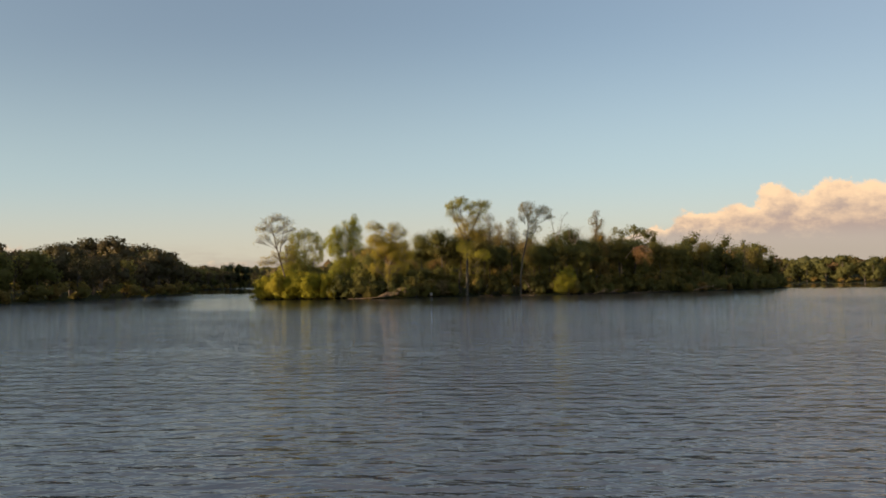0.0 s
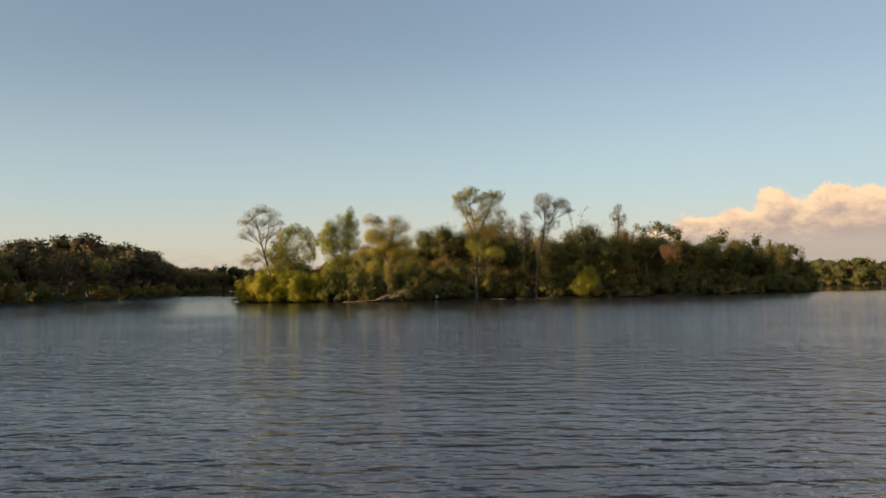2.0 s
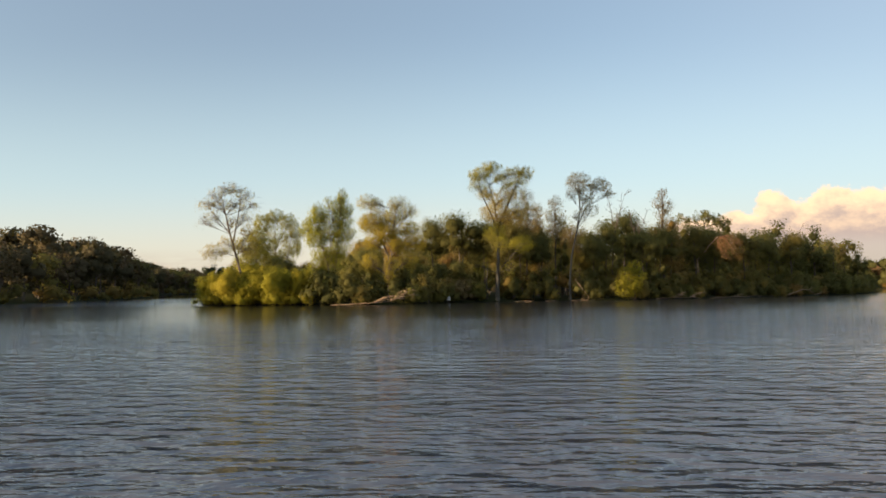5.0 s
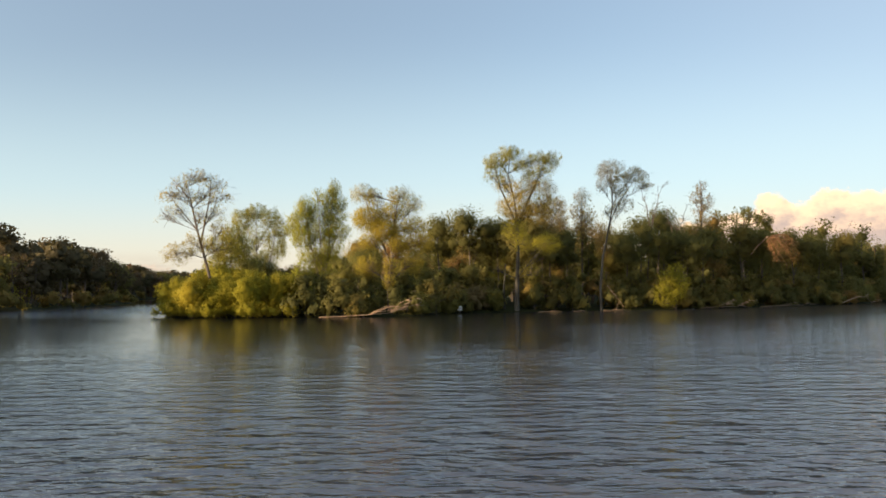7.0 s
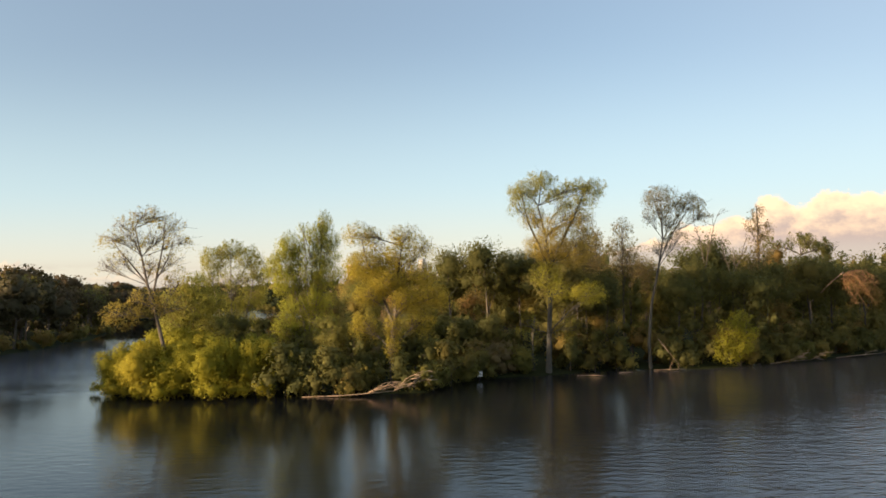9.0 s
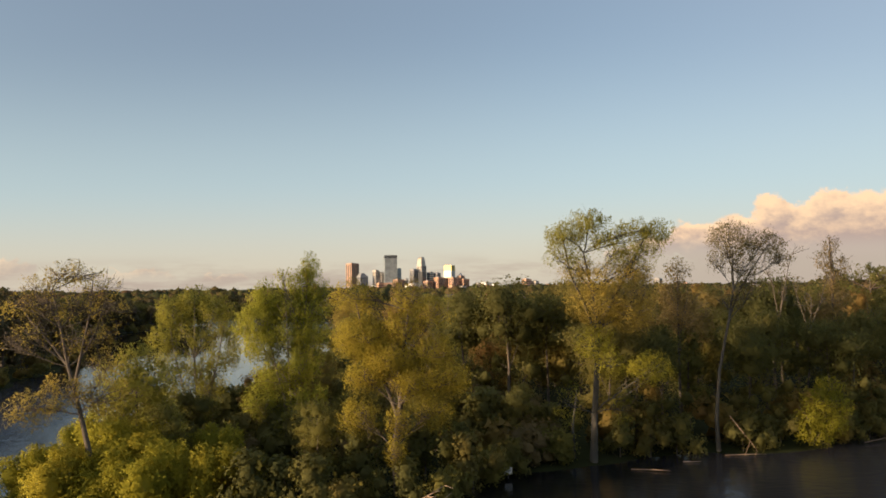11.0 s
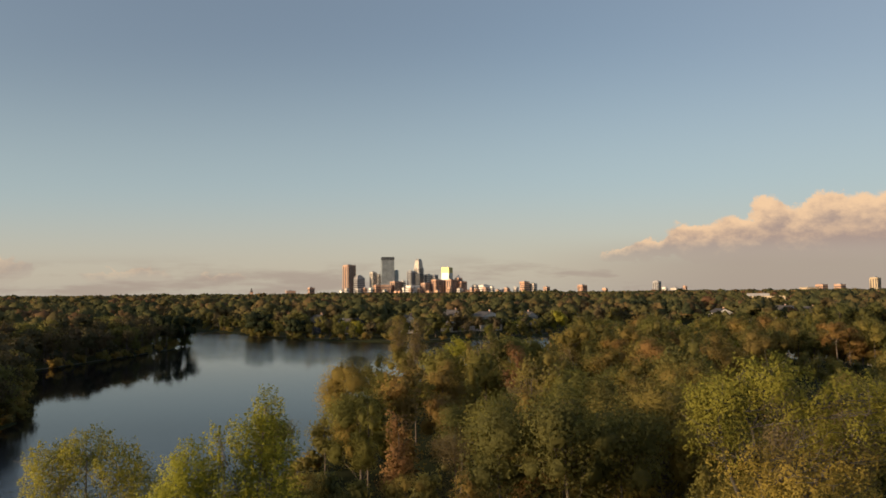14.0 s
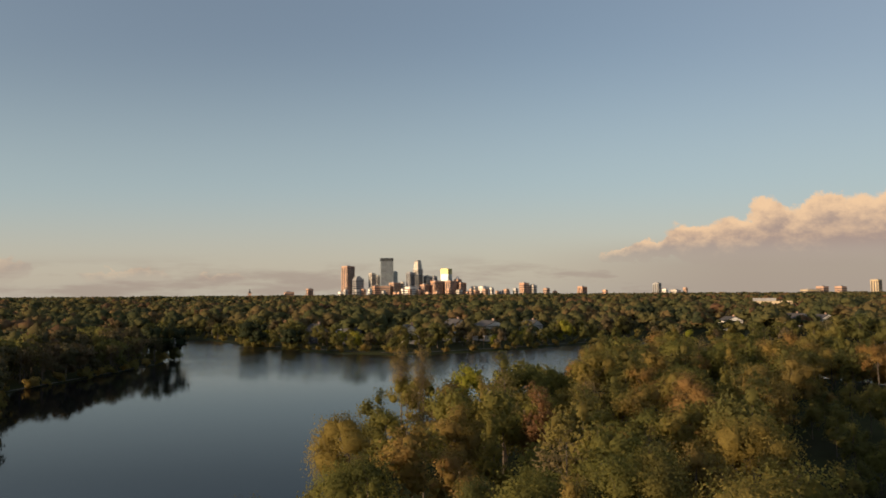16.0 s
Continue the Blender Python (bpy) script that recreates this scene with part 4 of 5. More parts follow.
def plant_island():
    rng = rng_of(7)
    kinds = wood_kinds(1.0, 0.76, 0) + wood_kinds(0.30, 1.35, 300)
    odds = [0.23, 0.20, 0.21, 0.09, 0.11, 0.13, 0.03]
    taken = [(9.0, 170.5, 6.0), (24.0, 205.0, 5.0), (-4.5, 166.5, 3.4), (0.2, 165.0, 3.4), (4.8, 167.0, 3.4), (5.6, 147.2, 2.4), (17.1, 151.0, 2.4), (-29, 154, 4.6), (-19.2, 149.4, 4.2), (-9.7, 137.6, 3.2), (36.9, 168.2, 2.2), (49.2, 181.5, 5.0), (-31, 137, 4), (26.4, 152, 2.2), (27, 236, 4), (41, 242, 4), (3, 225, 3), (-13.0, 182, 3.0), (-20.6, 206.5, 4.4), (14, 196, 3.6), (52, 215, 4), (60, 270, 4), (-8, 222, 3.6)]
    spots = []
    for _ in range(14000):
        x, y = rng.uniform(-42, 122), rng.uniform(133, 375)
        inside = float(shore_distance(ISLAND, np.array([x]), np.array([y]))[0])
        gap = 4.2 if y < 200 else 5.2
        if inside < 2.2 or any((x - a) ** 2 + (y - b) ** 2 < max(gap, r) ** 2 for a, b, r in taken):
            continue
        taken.append((x, y, gap))
        spots.append((x, y, inside))
        if len(spots) >= 330:
            break
    used = set()

    def tree(k, x, y, scale):
        if k in used:
            repeat(kinds[k], x, y, rng.uniform(0, 360), scale)
        else:
            used.add(k)
            stand(kinds[k], x, y, rng.uniform(0, 360), scale)

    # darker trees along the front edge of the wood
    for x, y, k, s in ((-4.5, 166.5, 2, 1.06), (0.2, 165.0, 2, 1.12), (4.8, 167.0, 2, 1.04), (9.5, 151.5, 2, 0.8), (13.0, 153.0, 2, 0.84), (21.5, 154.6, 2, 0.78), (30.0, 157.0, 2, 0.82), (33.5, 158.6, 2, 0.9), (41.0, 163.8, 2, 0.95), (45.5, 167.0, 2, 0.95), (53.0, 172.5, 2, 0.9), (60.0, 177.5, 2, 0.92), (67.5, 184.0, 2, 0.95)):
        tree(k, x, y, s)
    for x, y, inside in spots:
        k = int(rng.choice(7, p=odds))
        scale = rng.choice((0.78, 0.9, 1.0, 1.08, 1.2)) * rng.uniform(0.94, 1.05) * (0.86 if inside < 5 else 1.0) * (0.6 if 163 < y < 180 and x < -6 else 0.8 if 180 < y < 206 and x < -18 else 0.93 if 150 < y < 185 and x < 8 else 1.0)
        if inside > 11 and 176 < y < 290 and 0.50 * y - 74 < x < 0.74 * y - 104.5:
            # lower trees of darker kinds, cut along the camera's sight lines to imitate shade
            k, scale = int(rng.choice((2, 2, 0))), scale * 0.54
        if -6 < x < 4 and 140 < y < 166:
            # a shaded clearing of brown scrub
            k, scale = int(rng.choice((5, 2))), scale * 0.5
        if x < -6 and y < 163:
            # low growth under the poplars of the point
            k = int(rng.choice(7, p=[0.25, 0.2, 0.1, 0.05, 0.05, 0.32, 0.03]))
            scale = rng.uniform(0.42, 0.60)
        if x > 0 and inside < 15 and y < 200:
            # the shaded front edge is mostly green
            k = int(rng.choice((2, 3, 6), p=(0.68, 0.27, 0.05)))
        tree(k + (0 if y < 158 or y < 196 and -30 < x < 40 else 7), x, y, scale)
    for x, y, s in ((-34.8, 137.4, 0.56), (-34.6, 140.0, 0.62), (-32.0, 134.7, 0.66), (-29.3, 133.7, 0.72), (-26.2, 133.6, 0.74), (-22.9, 134.1, 0.78), (-29.0, 136.6, 0.98), (-25.4, 136.8, 0.96), (-19.6, 134.8, 0.72), (-32.8, 136.0, 0.82), (-30.8, 133.8, 0.9), (-27.8, 133.5, 0.86), (-35, 145, 0.72), (-24.6, 133.5, 0.95), (-21.2, 134.2, 0.9), (-27, 139, 0.95), (-31.5, 141, 0.92), (-22.5, 140, 0.9)):
        shrub(3, x, y, s, rng)
    for x, y, i, s in ((-18.6, 134.0, 1, 1.0), (-16.6, 133.9, 1, 0.9), (-14.6, 134.0, 1, 0.95), (-12.4, 134.4, 0, 0.9), (-12, 139, 1, 1.0), (-9.4, 135.4, 1, 0.75), (-6.2, 136.6, 0, 0.85), (-4.6, 139.5, 1, 0.95), (-3.4, 142.0, 0, 0.8), (-16.5, 140, 0, 1.0), (-19, 145, 1, 1.0), (-13, 146, 2, 1.2), (-8, 141.5, 1, 1.1), (-25, 147, 0, 0.9), (-33, 149, 0, 0.9)):
        shrub(i, x, y, s, rng)
    # undergrowth on the point, under and behind the poplars
    for _ in range(110):
        x, y = rng.uniform(-33, 4), rng.uniform(141, 182)
        if float(shore_distance(ISLAND, np.array([x]), np.array([y]))[0]) > 1.5:
            shrub(int(rng.choice((1, 2), p=[0.55, 0.45])), x, y, rng.uniform(0.75, 1.25), rng)
    # darker trees along the back shore
    for i, (x, y) in enumerate(((116, 285), (117, 297), (115.5, 309), (114, 320), (112, 331), (107, 341), (101, 351), (95, 360), (108, 325), (109, 305))):
        repeat(kinds[9], x, y, 67 * i, 0.95 + 0.05 * (i % 4))
    # trees that stand out by their colour
    ochre = build_tree("ochre_tree", "ochre-brown broadleaf tree in the island wood", "tree", crown_lobes("round", 13.5, 4.4, 501), [(0, 0, 0), (0.1, 0, 5), (0, 0, 12)], 0.2, LEAVES_OCHRE, BARK_DARK, 502, 8000, 0.25, 0.55, 3, group="ochre trees", apart=False, core=0.52)
    stand(ochre, 27.0, 236.0, 10, 1.05)
    for x, y, k in ((41.0, 242.0, 1.1), (60.0, 270.0, 1.0), (14.0, 196.0, 0.9), (-8.0, 222.0, 0.9)):
        repeat(ochre, x, y, rng.uniform(0, 360), k)
    broad = build_tree("broad_tree", "broad round-crowned olive tree in the middle of the wood", "tree", crown_lobes("round", 15.0, 6.0, 511) + crown_lobes("round", 13.5, 5.0, 512), [(0, 0, 0), (0.1, 0, 5), (0, 0, 12)], 0.3, LEAVES_BROAD, BARK_DARK, 513, 22000, 0.19, 0.6, 3, group="broad olive trees", apart=False, core=0.5)
    stand(broad, 9.0, 170.5, 10, 1.0)
    repeat(broad, 24.0, 205.0, 120, 0.88)
    rust = build_tree("rust_tree", "small rust-red tree among green ones", "tree", crown_lobes("column", 13.5, 2.6, 503), [(0, 0, 0), (0.1, 0, 5), (0, 0, 12)], 0.16, LEAVES_RUST, BARK_DARK, 504, 4200, 0.28, 0.5, 3, group="rust-red trees", apart=False)
    stand(rust, 3.0, 225.0, 0, 1.05)
    repeat(rust, -13.0, 182.0, 80, 0.8)
    willow = build_tree("willow_tree", "full tan and olive willow on the back shore of the island", "tree", crown_lobes("round", 13.5, 4.2, 505) + crown_lobes("shrub", 8.0, 3.4, 506), [(0, 0, 0), (0.1, 0, 5), (0, 0, 12)], 0.2, LEAVES_BROAD, BARK_DARK, 507, 16000, 0.17, 0.5, 3, group="back shore willows", apart=False, core=0.58)
    stand(willow, -20.6, 206.5, 0, 1.0)
    # scrub along the whole shore line, hanging over the water
    for index in range(5, len(ISLAND)):
        (ax, ay), (bx, by) = ISLAND[index], ISLAND[(index + 1) % len(ISLAND)]
        length = math.hypot(bx - ax, by - ay)
        steps = max(1, int(length / (2.5 if index < 12 else 5.0)))
        for j in range(steps):
            f = (j + rng.uniform(0.2, 0.8)) / steps
            nx, ny = -(by - ay) / length, (bx - ax) / length
            into = rng.uniform(0.4, 1.8)
            x, y = ax + (bx - ax) * f + nx * into, ay + (by - ay) * f + ny * into
            if (x < -35 and y < 165) or math.hypot(x - 5.6, y - 147) < 1.5 or math.hypot(x - 17.1, y - 151) < 1.5 or math.hypot(x - 26.4, y - 152) < 2.0:
                continue
            shrub(int(rng.choice(3, p=[0.34, 0.60, 0.06])) if index < 12 else int(rng.choice((4, 5))), x, y, rng.uniform(0.6, 1.05), rng)
            if index < 12 and j % 2 == 0:
                shrub(int(rng.choice((4, 5))), x + nx * 3.2, y + ny * 3.2, rng.uniform(0.95, 1.3), rng)


plant_island()


# ---- driftwood and small things along the island ----
def fallen_wood(label, pts, radius, seed, boughs=0, mat=WOOD_DEAD, spread=0.8, name="fallen_log"):
    """A fallen stem along pts with boughs near its far end."""
    rng = rng_of(seed)
    root = thing(name, pose(*pts[0]), label, "driftwood")
    o = np.array(pts[0], float)
    local = [np.array(p, float) - o for p in pts]
    t = Tubes()
    t.stem(local, np.linspace(radius, radius * 0.45, len(local)), 8)
    part("stem", t.mesh("stem", mat), root)
    for _ in range(boughs):
        q = local[int(rng.integers(max(1, len(local) // 2), len(local)))]
        along = local[-1] - local[0]
        along /= np.linalg.norm(along)
        tip = q + along * rng.uniform(0.8, 2.6) + rng.normal(0, spread * 0.5, 3) * np.array((1, 0.8, 0.2)) + np.array((0, 0, rng.uniform(0.0, 0.9) * spread))
        b = Tubes()
        mid = bent(q, tip, rng, 0.12, 5, 0.1)
        b.stem(mid, np.linspace(radius * 0.45, 0.02, 5), 5)
        for _ in range(4):
            s = mid[rng.integers(1, 5)]
            b.stem(bent(s, s + along * rng.uniform(0.3, 0.9) + rng.normal(0, 0.3, 3) * np.array((1, 1, 0.5)), rng, 0.1, 3), (0.03, 0.02, 0.01), 4)
        part("bough", b.mesh("bough", mat), root)
    return root


fallen_wood("sun-bleached fallen tree lying in the water with spread boughs", [(-17.0, 132.9, 0.02), (-14.0, 132.6, 0.12), (-11.6, 132.7, 0.26), (-9.4, 132.9, 0.42)], 0.05, 1, 10, spread=1.5)
fallen_wood("pale log lying at the waterline", [(8.0, 145.2, 0.05), (9.8, 144.6, 0.12), (10.8, 144.3, 0.10)], 0.03, 2, 0, spread=0.2)
fallen_wood("short weathered log half in the water", [(12.8, 147.4, 0.05), (14.2, 147.2, 0.10)], 0.045, 3, 0)
fallen_wood("pale straight log floating by the bank", [(17.0, 149.4, 0.06), (18.8, 149.5, 0.10), (20.5, 149.5, 0.08)], 0.035, 4, 0)
fallen_wood("broken forked limb propped against the bank", [(17.6, 149.6, 3.3), (18.4, 149.2, 2.1), (19.0, 149.0, 1.3), (18.4, 148.8, 0.1)], 0.032, 5, 0, name="broken_limb")
fallen_wood("pale fork of the broken limb", [(19.0, 149.0, 1.3), (19.5, 148.9, 0.5), (19.2, 148.8, 0.05)], 0.026, 6, 0, name="broken_limb")
fallen_wood("heap of driftwood branches under the bank", [(31.0, 153.2, 0.15), (34.0, 154.6, 0.3), (37.0, 156.0, 0.25)], 0.035, 7, 9, spread=1.0)
fallen_wood("bleached log pushed up on the bank", [(42.0, 159.8, 0.1), (46.5, 161.6, 0.25), (50.5, 164.4, 0.2)], 0.04, 8, 2, spread=0.4)
fallen_wood("arched bleached limb standing out of the water", [(60.5, 173.0, 0.05), (63.0, 174.4, 0.7), (65.4, 175.6, 1.3), (67.0, 176.4, 1.2), (68.2, 176.6, 0.2)], 0.08, 9, 3, spread=0.5)
fallen_wood("low pale log on the island's far point", [(98.0, 215.5, 0.1), (101.0, 218.5, 0.25), (104.0, 221.0, 0.2)], 0.10, 10, 2, spread=0.4)


def rusty_bough():
    """Dead, rust-coloured bough hanging out of the canopy."""
    rng = rng_of(21)
    root = thing("hanging_dead_bough", pose(44.2, 160.4, 0.8), "rust-coloured dead bough hanging from the canopy", "dead bough")
    t = Tubes()
    t.stem(bent((-2.4, 4.6, 5.9), (-0.4, 0.2, 9.6), rng, 0.04, 6), np.linspace(0.11, 0.07, 6), 6)
    t.stem(bent((-2.4, 4.6, -1.4), (-2.4, 4.6, 6.0), rng, 0.03, 5), np.linspace(0.14, 0.11, 5), 6)
    part("stem", t.mesh("stem", WOOD_DEAD), root)
    b = Tubes()
    for _ in range(20):
        tip = np.array((rng.uniform(-0.4, 3.6), rng.uniform(-1.6, 0.6), rng.uniform(5.6, 8.8)))
        line = bent((-0.4, 0.2, 9.2), tip, rng, 0.22, 7, 0.55)
        b.stem(line, np.linspace(0.045, 0.012, 7), 4)
        for _ in range(9):
            q = line[rng.integers(2, 7)]
            b.stem(bent(q, q + rng.normal(0, 0.5, 3) + np.array((0.15, 0, -0.45)), rng, 0.2, 3, 0.2), [0.02, 0.014, 0.006], 3)
    part("twig_spray", b.mesh("twig_spray", TWIG_RUST), root)
    part("dead_foliage", leaf_mesh("dead_foliage", lobe_leaves([(0.9, -0.4, 8.2, 1.8, 1.0, 1.1, 1), (2.6, -0.6, 6.8, 0.9, 0.8, 1.4, 1)], 1800, 0.10, rng, 0.45), LEAVES_RUST), root)


rusty_bough()


def box(bm, x0, y0, z0, x1, y1, z1):
    m = Matrix.Translation(((x0 + x1) / 2, (y0 + y1) / 2, (z0 + z1) / 2)) @ Matrix.Diagonal((x1 - x0, y1 - y0, z1 - z0, 1))
    bmesh.ops.create_cube(bm, size=1, matrix=m)


def box_part(name, parent, mat, *boxes, label=""):
    bm = bmesh.new()
    for b in boxes:
        box(bm, *b)
    me = bpy.data.meshes.new(name)
    bm.to_mesh(me)
    bm.free()
    me.materials.append(mat)
    return part(name, me, parent, label)


def shore_sign():
    s = thing("notice_sign", pose(-1.8, 143.0, 0, 0, 0, 4), "small white notice board on a post in the shallows", "sign")
    box_part("post", s, BARK_DARK, (-0.04, -0.04, -0.6, 0.04, 0.04, 0.95))
    box_part("board", s, WHITE_WALL, (-0.28, -0.07, 0.35, 0.28, -0.042, 0.85))
    box_part("lettering", s, SLATE, (-0.16, -0.076, 0.55, 0.16, -0.070, 0.66))


shore_sign()


# ---- trees on the shores round the lake ----
def shore_trees():
    kinds = []
    for i, (shape, h, r, n, size, mat, label) in enumerate([("round", 14.0, 4.6, 900, 0.72, LEAVES_BANK, "broad shoreline tree in dull olive leaf"), ("round", 13.0, 4.2, 900, 0.72, LEAVES_DARK, "dense dark green shoreline tree"), ("vase", 15.0, 4.4, 850, 0.70, LEAVES_BANK, "tall shoreline tree with a spreading top"),
                                                            ("round", 13.0, 4.4, 1100, 0.48, LEAVES_BANK, "thin brownish budding tree on the shore"), ("round", 9.0, 3.8, 950, 0.6, LEAVES_LIME, "fresh green willow on the lake shore"), ("round", 12.5, 4.6, 900, 0.74, LEAVES_BLACKISH, "nearly black round-crowned tree at the water's edge"),
                                                            ("round", 13.0, 4.8, 1000, 0.66, LEAVES_DARK, "dark olive broadleaf tree on the lake shore")]):
        kinds.append(build_tree("shore_tree", label, "tree", crown_lobes(shape, h, r, 140 + i), [(0, 0, 0), (0.2, 0.1, h * 0.35), (-0.1, 0.1, h * 0.6), (0, 0, h * 0.9)], 0.26, mat, BARK_DARK, 160 + i, n, size, 0.9, 0, group="shoreline trees", apart=False, core=0.62 if i != 3 else 0.0))
    rng = rng_of(17)
    used, taken = set(), []

    def plant(x, y, k, scale, dz=0.0):
        if k in used:
            repeat(kinds[k], x, y, rng.uniform(0, 360), scale, dz)
        else:
            used.add(k)
            stand(kinds[k], x, y, rng.uniform(0, 360), scale, dz)

    # the dark wooded bank on the western side
    count = 0
    for _ in range(6000):
        x, y = rng.uniform(-215, -58), rng.uniform(96, 450)
        d = -float(shore_distance(LAKE, np.array([x]), np.array([y]))[0])
        if d < 2.5 or d > 26 or any((x - a) ** 2 + (y - b) ** 2 < 30 for a, b in taken):
            continue
        taken.append((x, y))
        plant(x, y, int(rng.choice(5, p=[0.28, 0.20, 0.16, 0.34, 0.02])), rng.uniform(0.88, 1.06) * (0.80 + 0.0115 * d) * (0.84 if y < 190 else 1.0 if y < 300 else 0.94))
        count += 1
        if count >= 200:
            break
    # the far northern and eastern shores
    for _ in range(9000):
        x, y = rng.uniform(-215, 330), rng.uniform(425, 620)
        d = -float(shore_distance(LAKE, np.array([x]), np.array([y]))[0])
        if d < 3.5 or d > 26 or any((x - a) ** 2 + (y - b) ** 2 < 62 for a, b in taken):
            continue
        if d < 15 and rng.uniform() < 0.5:
            continue
        taken.append((x, y))
        plant(x, y, int(rng.choice(7, p=[0.12, 0.42, 0.08, 0.08, 0.08, 0.0, 0.22])), rng.uniform(0.6, 1.0) * (0.75 if d < 20 else 1.0))
        count += 1
        if count >= 320:
            break
    # trees standing singly on the far bank
    for x, y, k, s in ((57, 512, 4, 1.25), (-107, 493.5, 5, 1.1), (-103, 490.0, 5, 1.0), (-110.5, 499, 5, 1.0), (-84, 473.0, 5, 0.85), (-80.5, 470.5, 5, 0.8), (-122, 428, 5, 1.1), (-126, 420, 5, 1.15), (-66, 478, 3, 0.7), (-50, 466, 4, 0.9), (-43, 462, 0, 0.6), (28, 480, 4, 0.8), (16, 474, 4, 0.7), (36, 488, 0, 0.7), (66, 518, 1, 0.9), (82, 524, 0, 1.0), (94, 532, 1, 1.0), (-64, 494, 1, 0.8), (-55, 491, 1, 0.7), (-84, 503, 1, 0.85), (-74, 500, 1, 0.8), (-31, 486, 1, 0.6), (-9, 498, 1, 0.75), (1, 500, 4, 0.8), (10, 504, 1, 0.7), (21, 507, 1, 0.62), (41, 543, 1, 0.8)):
        plant(x, y, k, s)
        if k == 5:
            shrub(1, x + 1.2, y - 1.6, 1.15 * s, rng)
            shrub(1, x - 1.4, y - 1.0, 1.0 * s, rng)
    # mature trees behind the eastern shore
    for i in range(26):
        x = 168 + 8.2 * i + rng.uniform(-2, 2)
        y = 458 - 0.36 * (x - 168) if x < 260 else 434 + 0.02 * (x - 260)
        plant(x, y + rng.uniform(4, 10), int(rng.choice((6, 1, 0), p=(0.62, 0.26, 0.12))), rng.uniform(1.15, 1.5), -2.2)


shore_trees()


def shore_path(name, line, near, far, label):
    """A pale footpath along a bank, a little way in from the water."""
    line = [Vector(p) for p in line]
    verts, faces = [], []
    for i, p in enumerate(line):
        along = (line[min(i + 1, len(line) - 1)] - line[max(i - 1, 0)]).normalized()
        inland = Vector((-along.y, along.x))
        for off in (near, far):
            q = p + inland * off
            verts.append((q.x, q.y, ground_z(q.x, q.y) + 0.10))
    for i in range(len(line) - 1):
        faces.append((2 * i, 2 * i + 2, 2 * i + 3, 2 * i + 1))
    path = new(name, mesh_from(name, verts, faces, PATH_GREY))
    tagged(path, label, "path", kind="structure")


shore_path("footpath", LAKE[17:28], 7.0, 8.8, "pale asphalt footpath along the far lake bank")
shore_path("bank_path", LAKE[6:11], 1.1, 2.0, "pale worn path at the edge of the western bank")


def street_lamp(x, y, h, turn):
    """A tall road lamp: pole, bent arm and a pale head."""
    lamp = thing("street_lamp", pose(x, y, ground_z(x, y), 0, 0, turn), "tall grey street lamp on the far bank", "street lamp", "street lamps")
    t = Tubes()
    t.stem([(0, 0, -0.4), (0, 0, h * 0.5), (0, 0, h)], (0.14, 0.11, 0.08), 8)
    part("pole", t.mesh("pole", METAL_GREY), lamp)
    a = Tubes()
    a.stem([(0, 0, h - 0.1), (0.5, 0, h + 0.35), (1.2, 0, h + 0.5), (1.8, 0, h + 0.5)], (0.06, 0.055, 0.05, 0.05), 6)
    part("arm", a.mesh("arm", METAL_GREY), lamp)
    d = Tubes()
    d.stem([(1.6, 0, h + 0.45), (1.8, 0, h + 0.47), (2.4, 0, h + 0.48), (2.6, 0, h + 0.47)], (0.08, 0.19, 0.19, 0.06), 8)
    part("lamp_head", d.mesh("lamp_head", WHITE_WALL), lamp, "pale lamp head")


for lx, ly, lh, turn in ((-150, 505, 9.5, 30), (-112, 514, 9.5, 200), (-60, 470, 9.0, 20), (70, 520, 9.0, 160)):
    street_lamp(lx, ly, lh, turn)


def shore_scrub():
    """Low scrub along the far banks, down to the water."""
    rng = rng_of(29)
    for index in (list(range(0, 11)) + list(range(14, 30))):
        (ax, ay), (bx, by) = LAKE[index], LAKE[index + 1]
        length = math.hypot(bx - ax, by - ay)
        steps = max(1, int(length / 6.5))
        for j in range(steps):
            f = (j + rng.uniform(0.1, 0.9)) / steps
            nx, ny = -(by - ay) / length, (bx - ax) / length
            into = rng.uniform(1.0, 9.0) if index > 13 else rng.uniform(0.8, 2.5)
            shrub(int(rng.choice((4, 5))), ax + (bx - ax) * f + nx * into, ay + (by - ay) * f + ny * into, rng.uniform(0.5, 1.1), rng)


shore_scrub()
far_scrub()


def crown_template(seed, n, size, h, r, clumps, sides):
    """A light crown for woods far away: several uneven leafy clumps with ragged sprays on them."""
    rng = rng_of(seed)
    corners, ways = [], []
    places = [((0.0, 0.0, h * 0.66), 0.62)] + [((r * 0.52 * math.cos(a), r * 0.52 * math.sin(a), h * rng.uniform(0.40, 0.66)), rng.uniform(0.40, 0.56)) for a in np.linspace(0, 6.28, clumps, endpoint=False) + rng.uniform(0, 6.28)]
    for c, k in places:
        c, radii = np.array(c), np.array((r * k, r * k, h * 0.42 * k))
        q, f = lumps(c, radii * 0.68, rng, 3, sides, False, 0.14, 0.12)
        corners.append(q), ways.append(f)
        m = max(3, int(n / len(places)))
        d = rng.normal(0, 1, (m, 3))
        d /= np.linalg.norm(d, axis=1)[:, None]
        d[:, 2] = np.abs(d[:, 2]) * 1.1 - 0.35
        q, f = leaf_corners(c + d * rng.uniform(0.70, 1.15, m)[:, None] * radii, d + np.array((0, 0, 0.25)) + c * np.array((0.08, 0.08, 0)), size, rng, 0.15)
        corners.append(q), ways.append(np.repeat(f[:, None], 3, axis=1))
    return np.concatenate(corners), np.concatenate(ways)


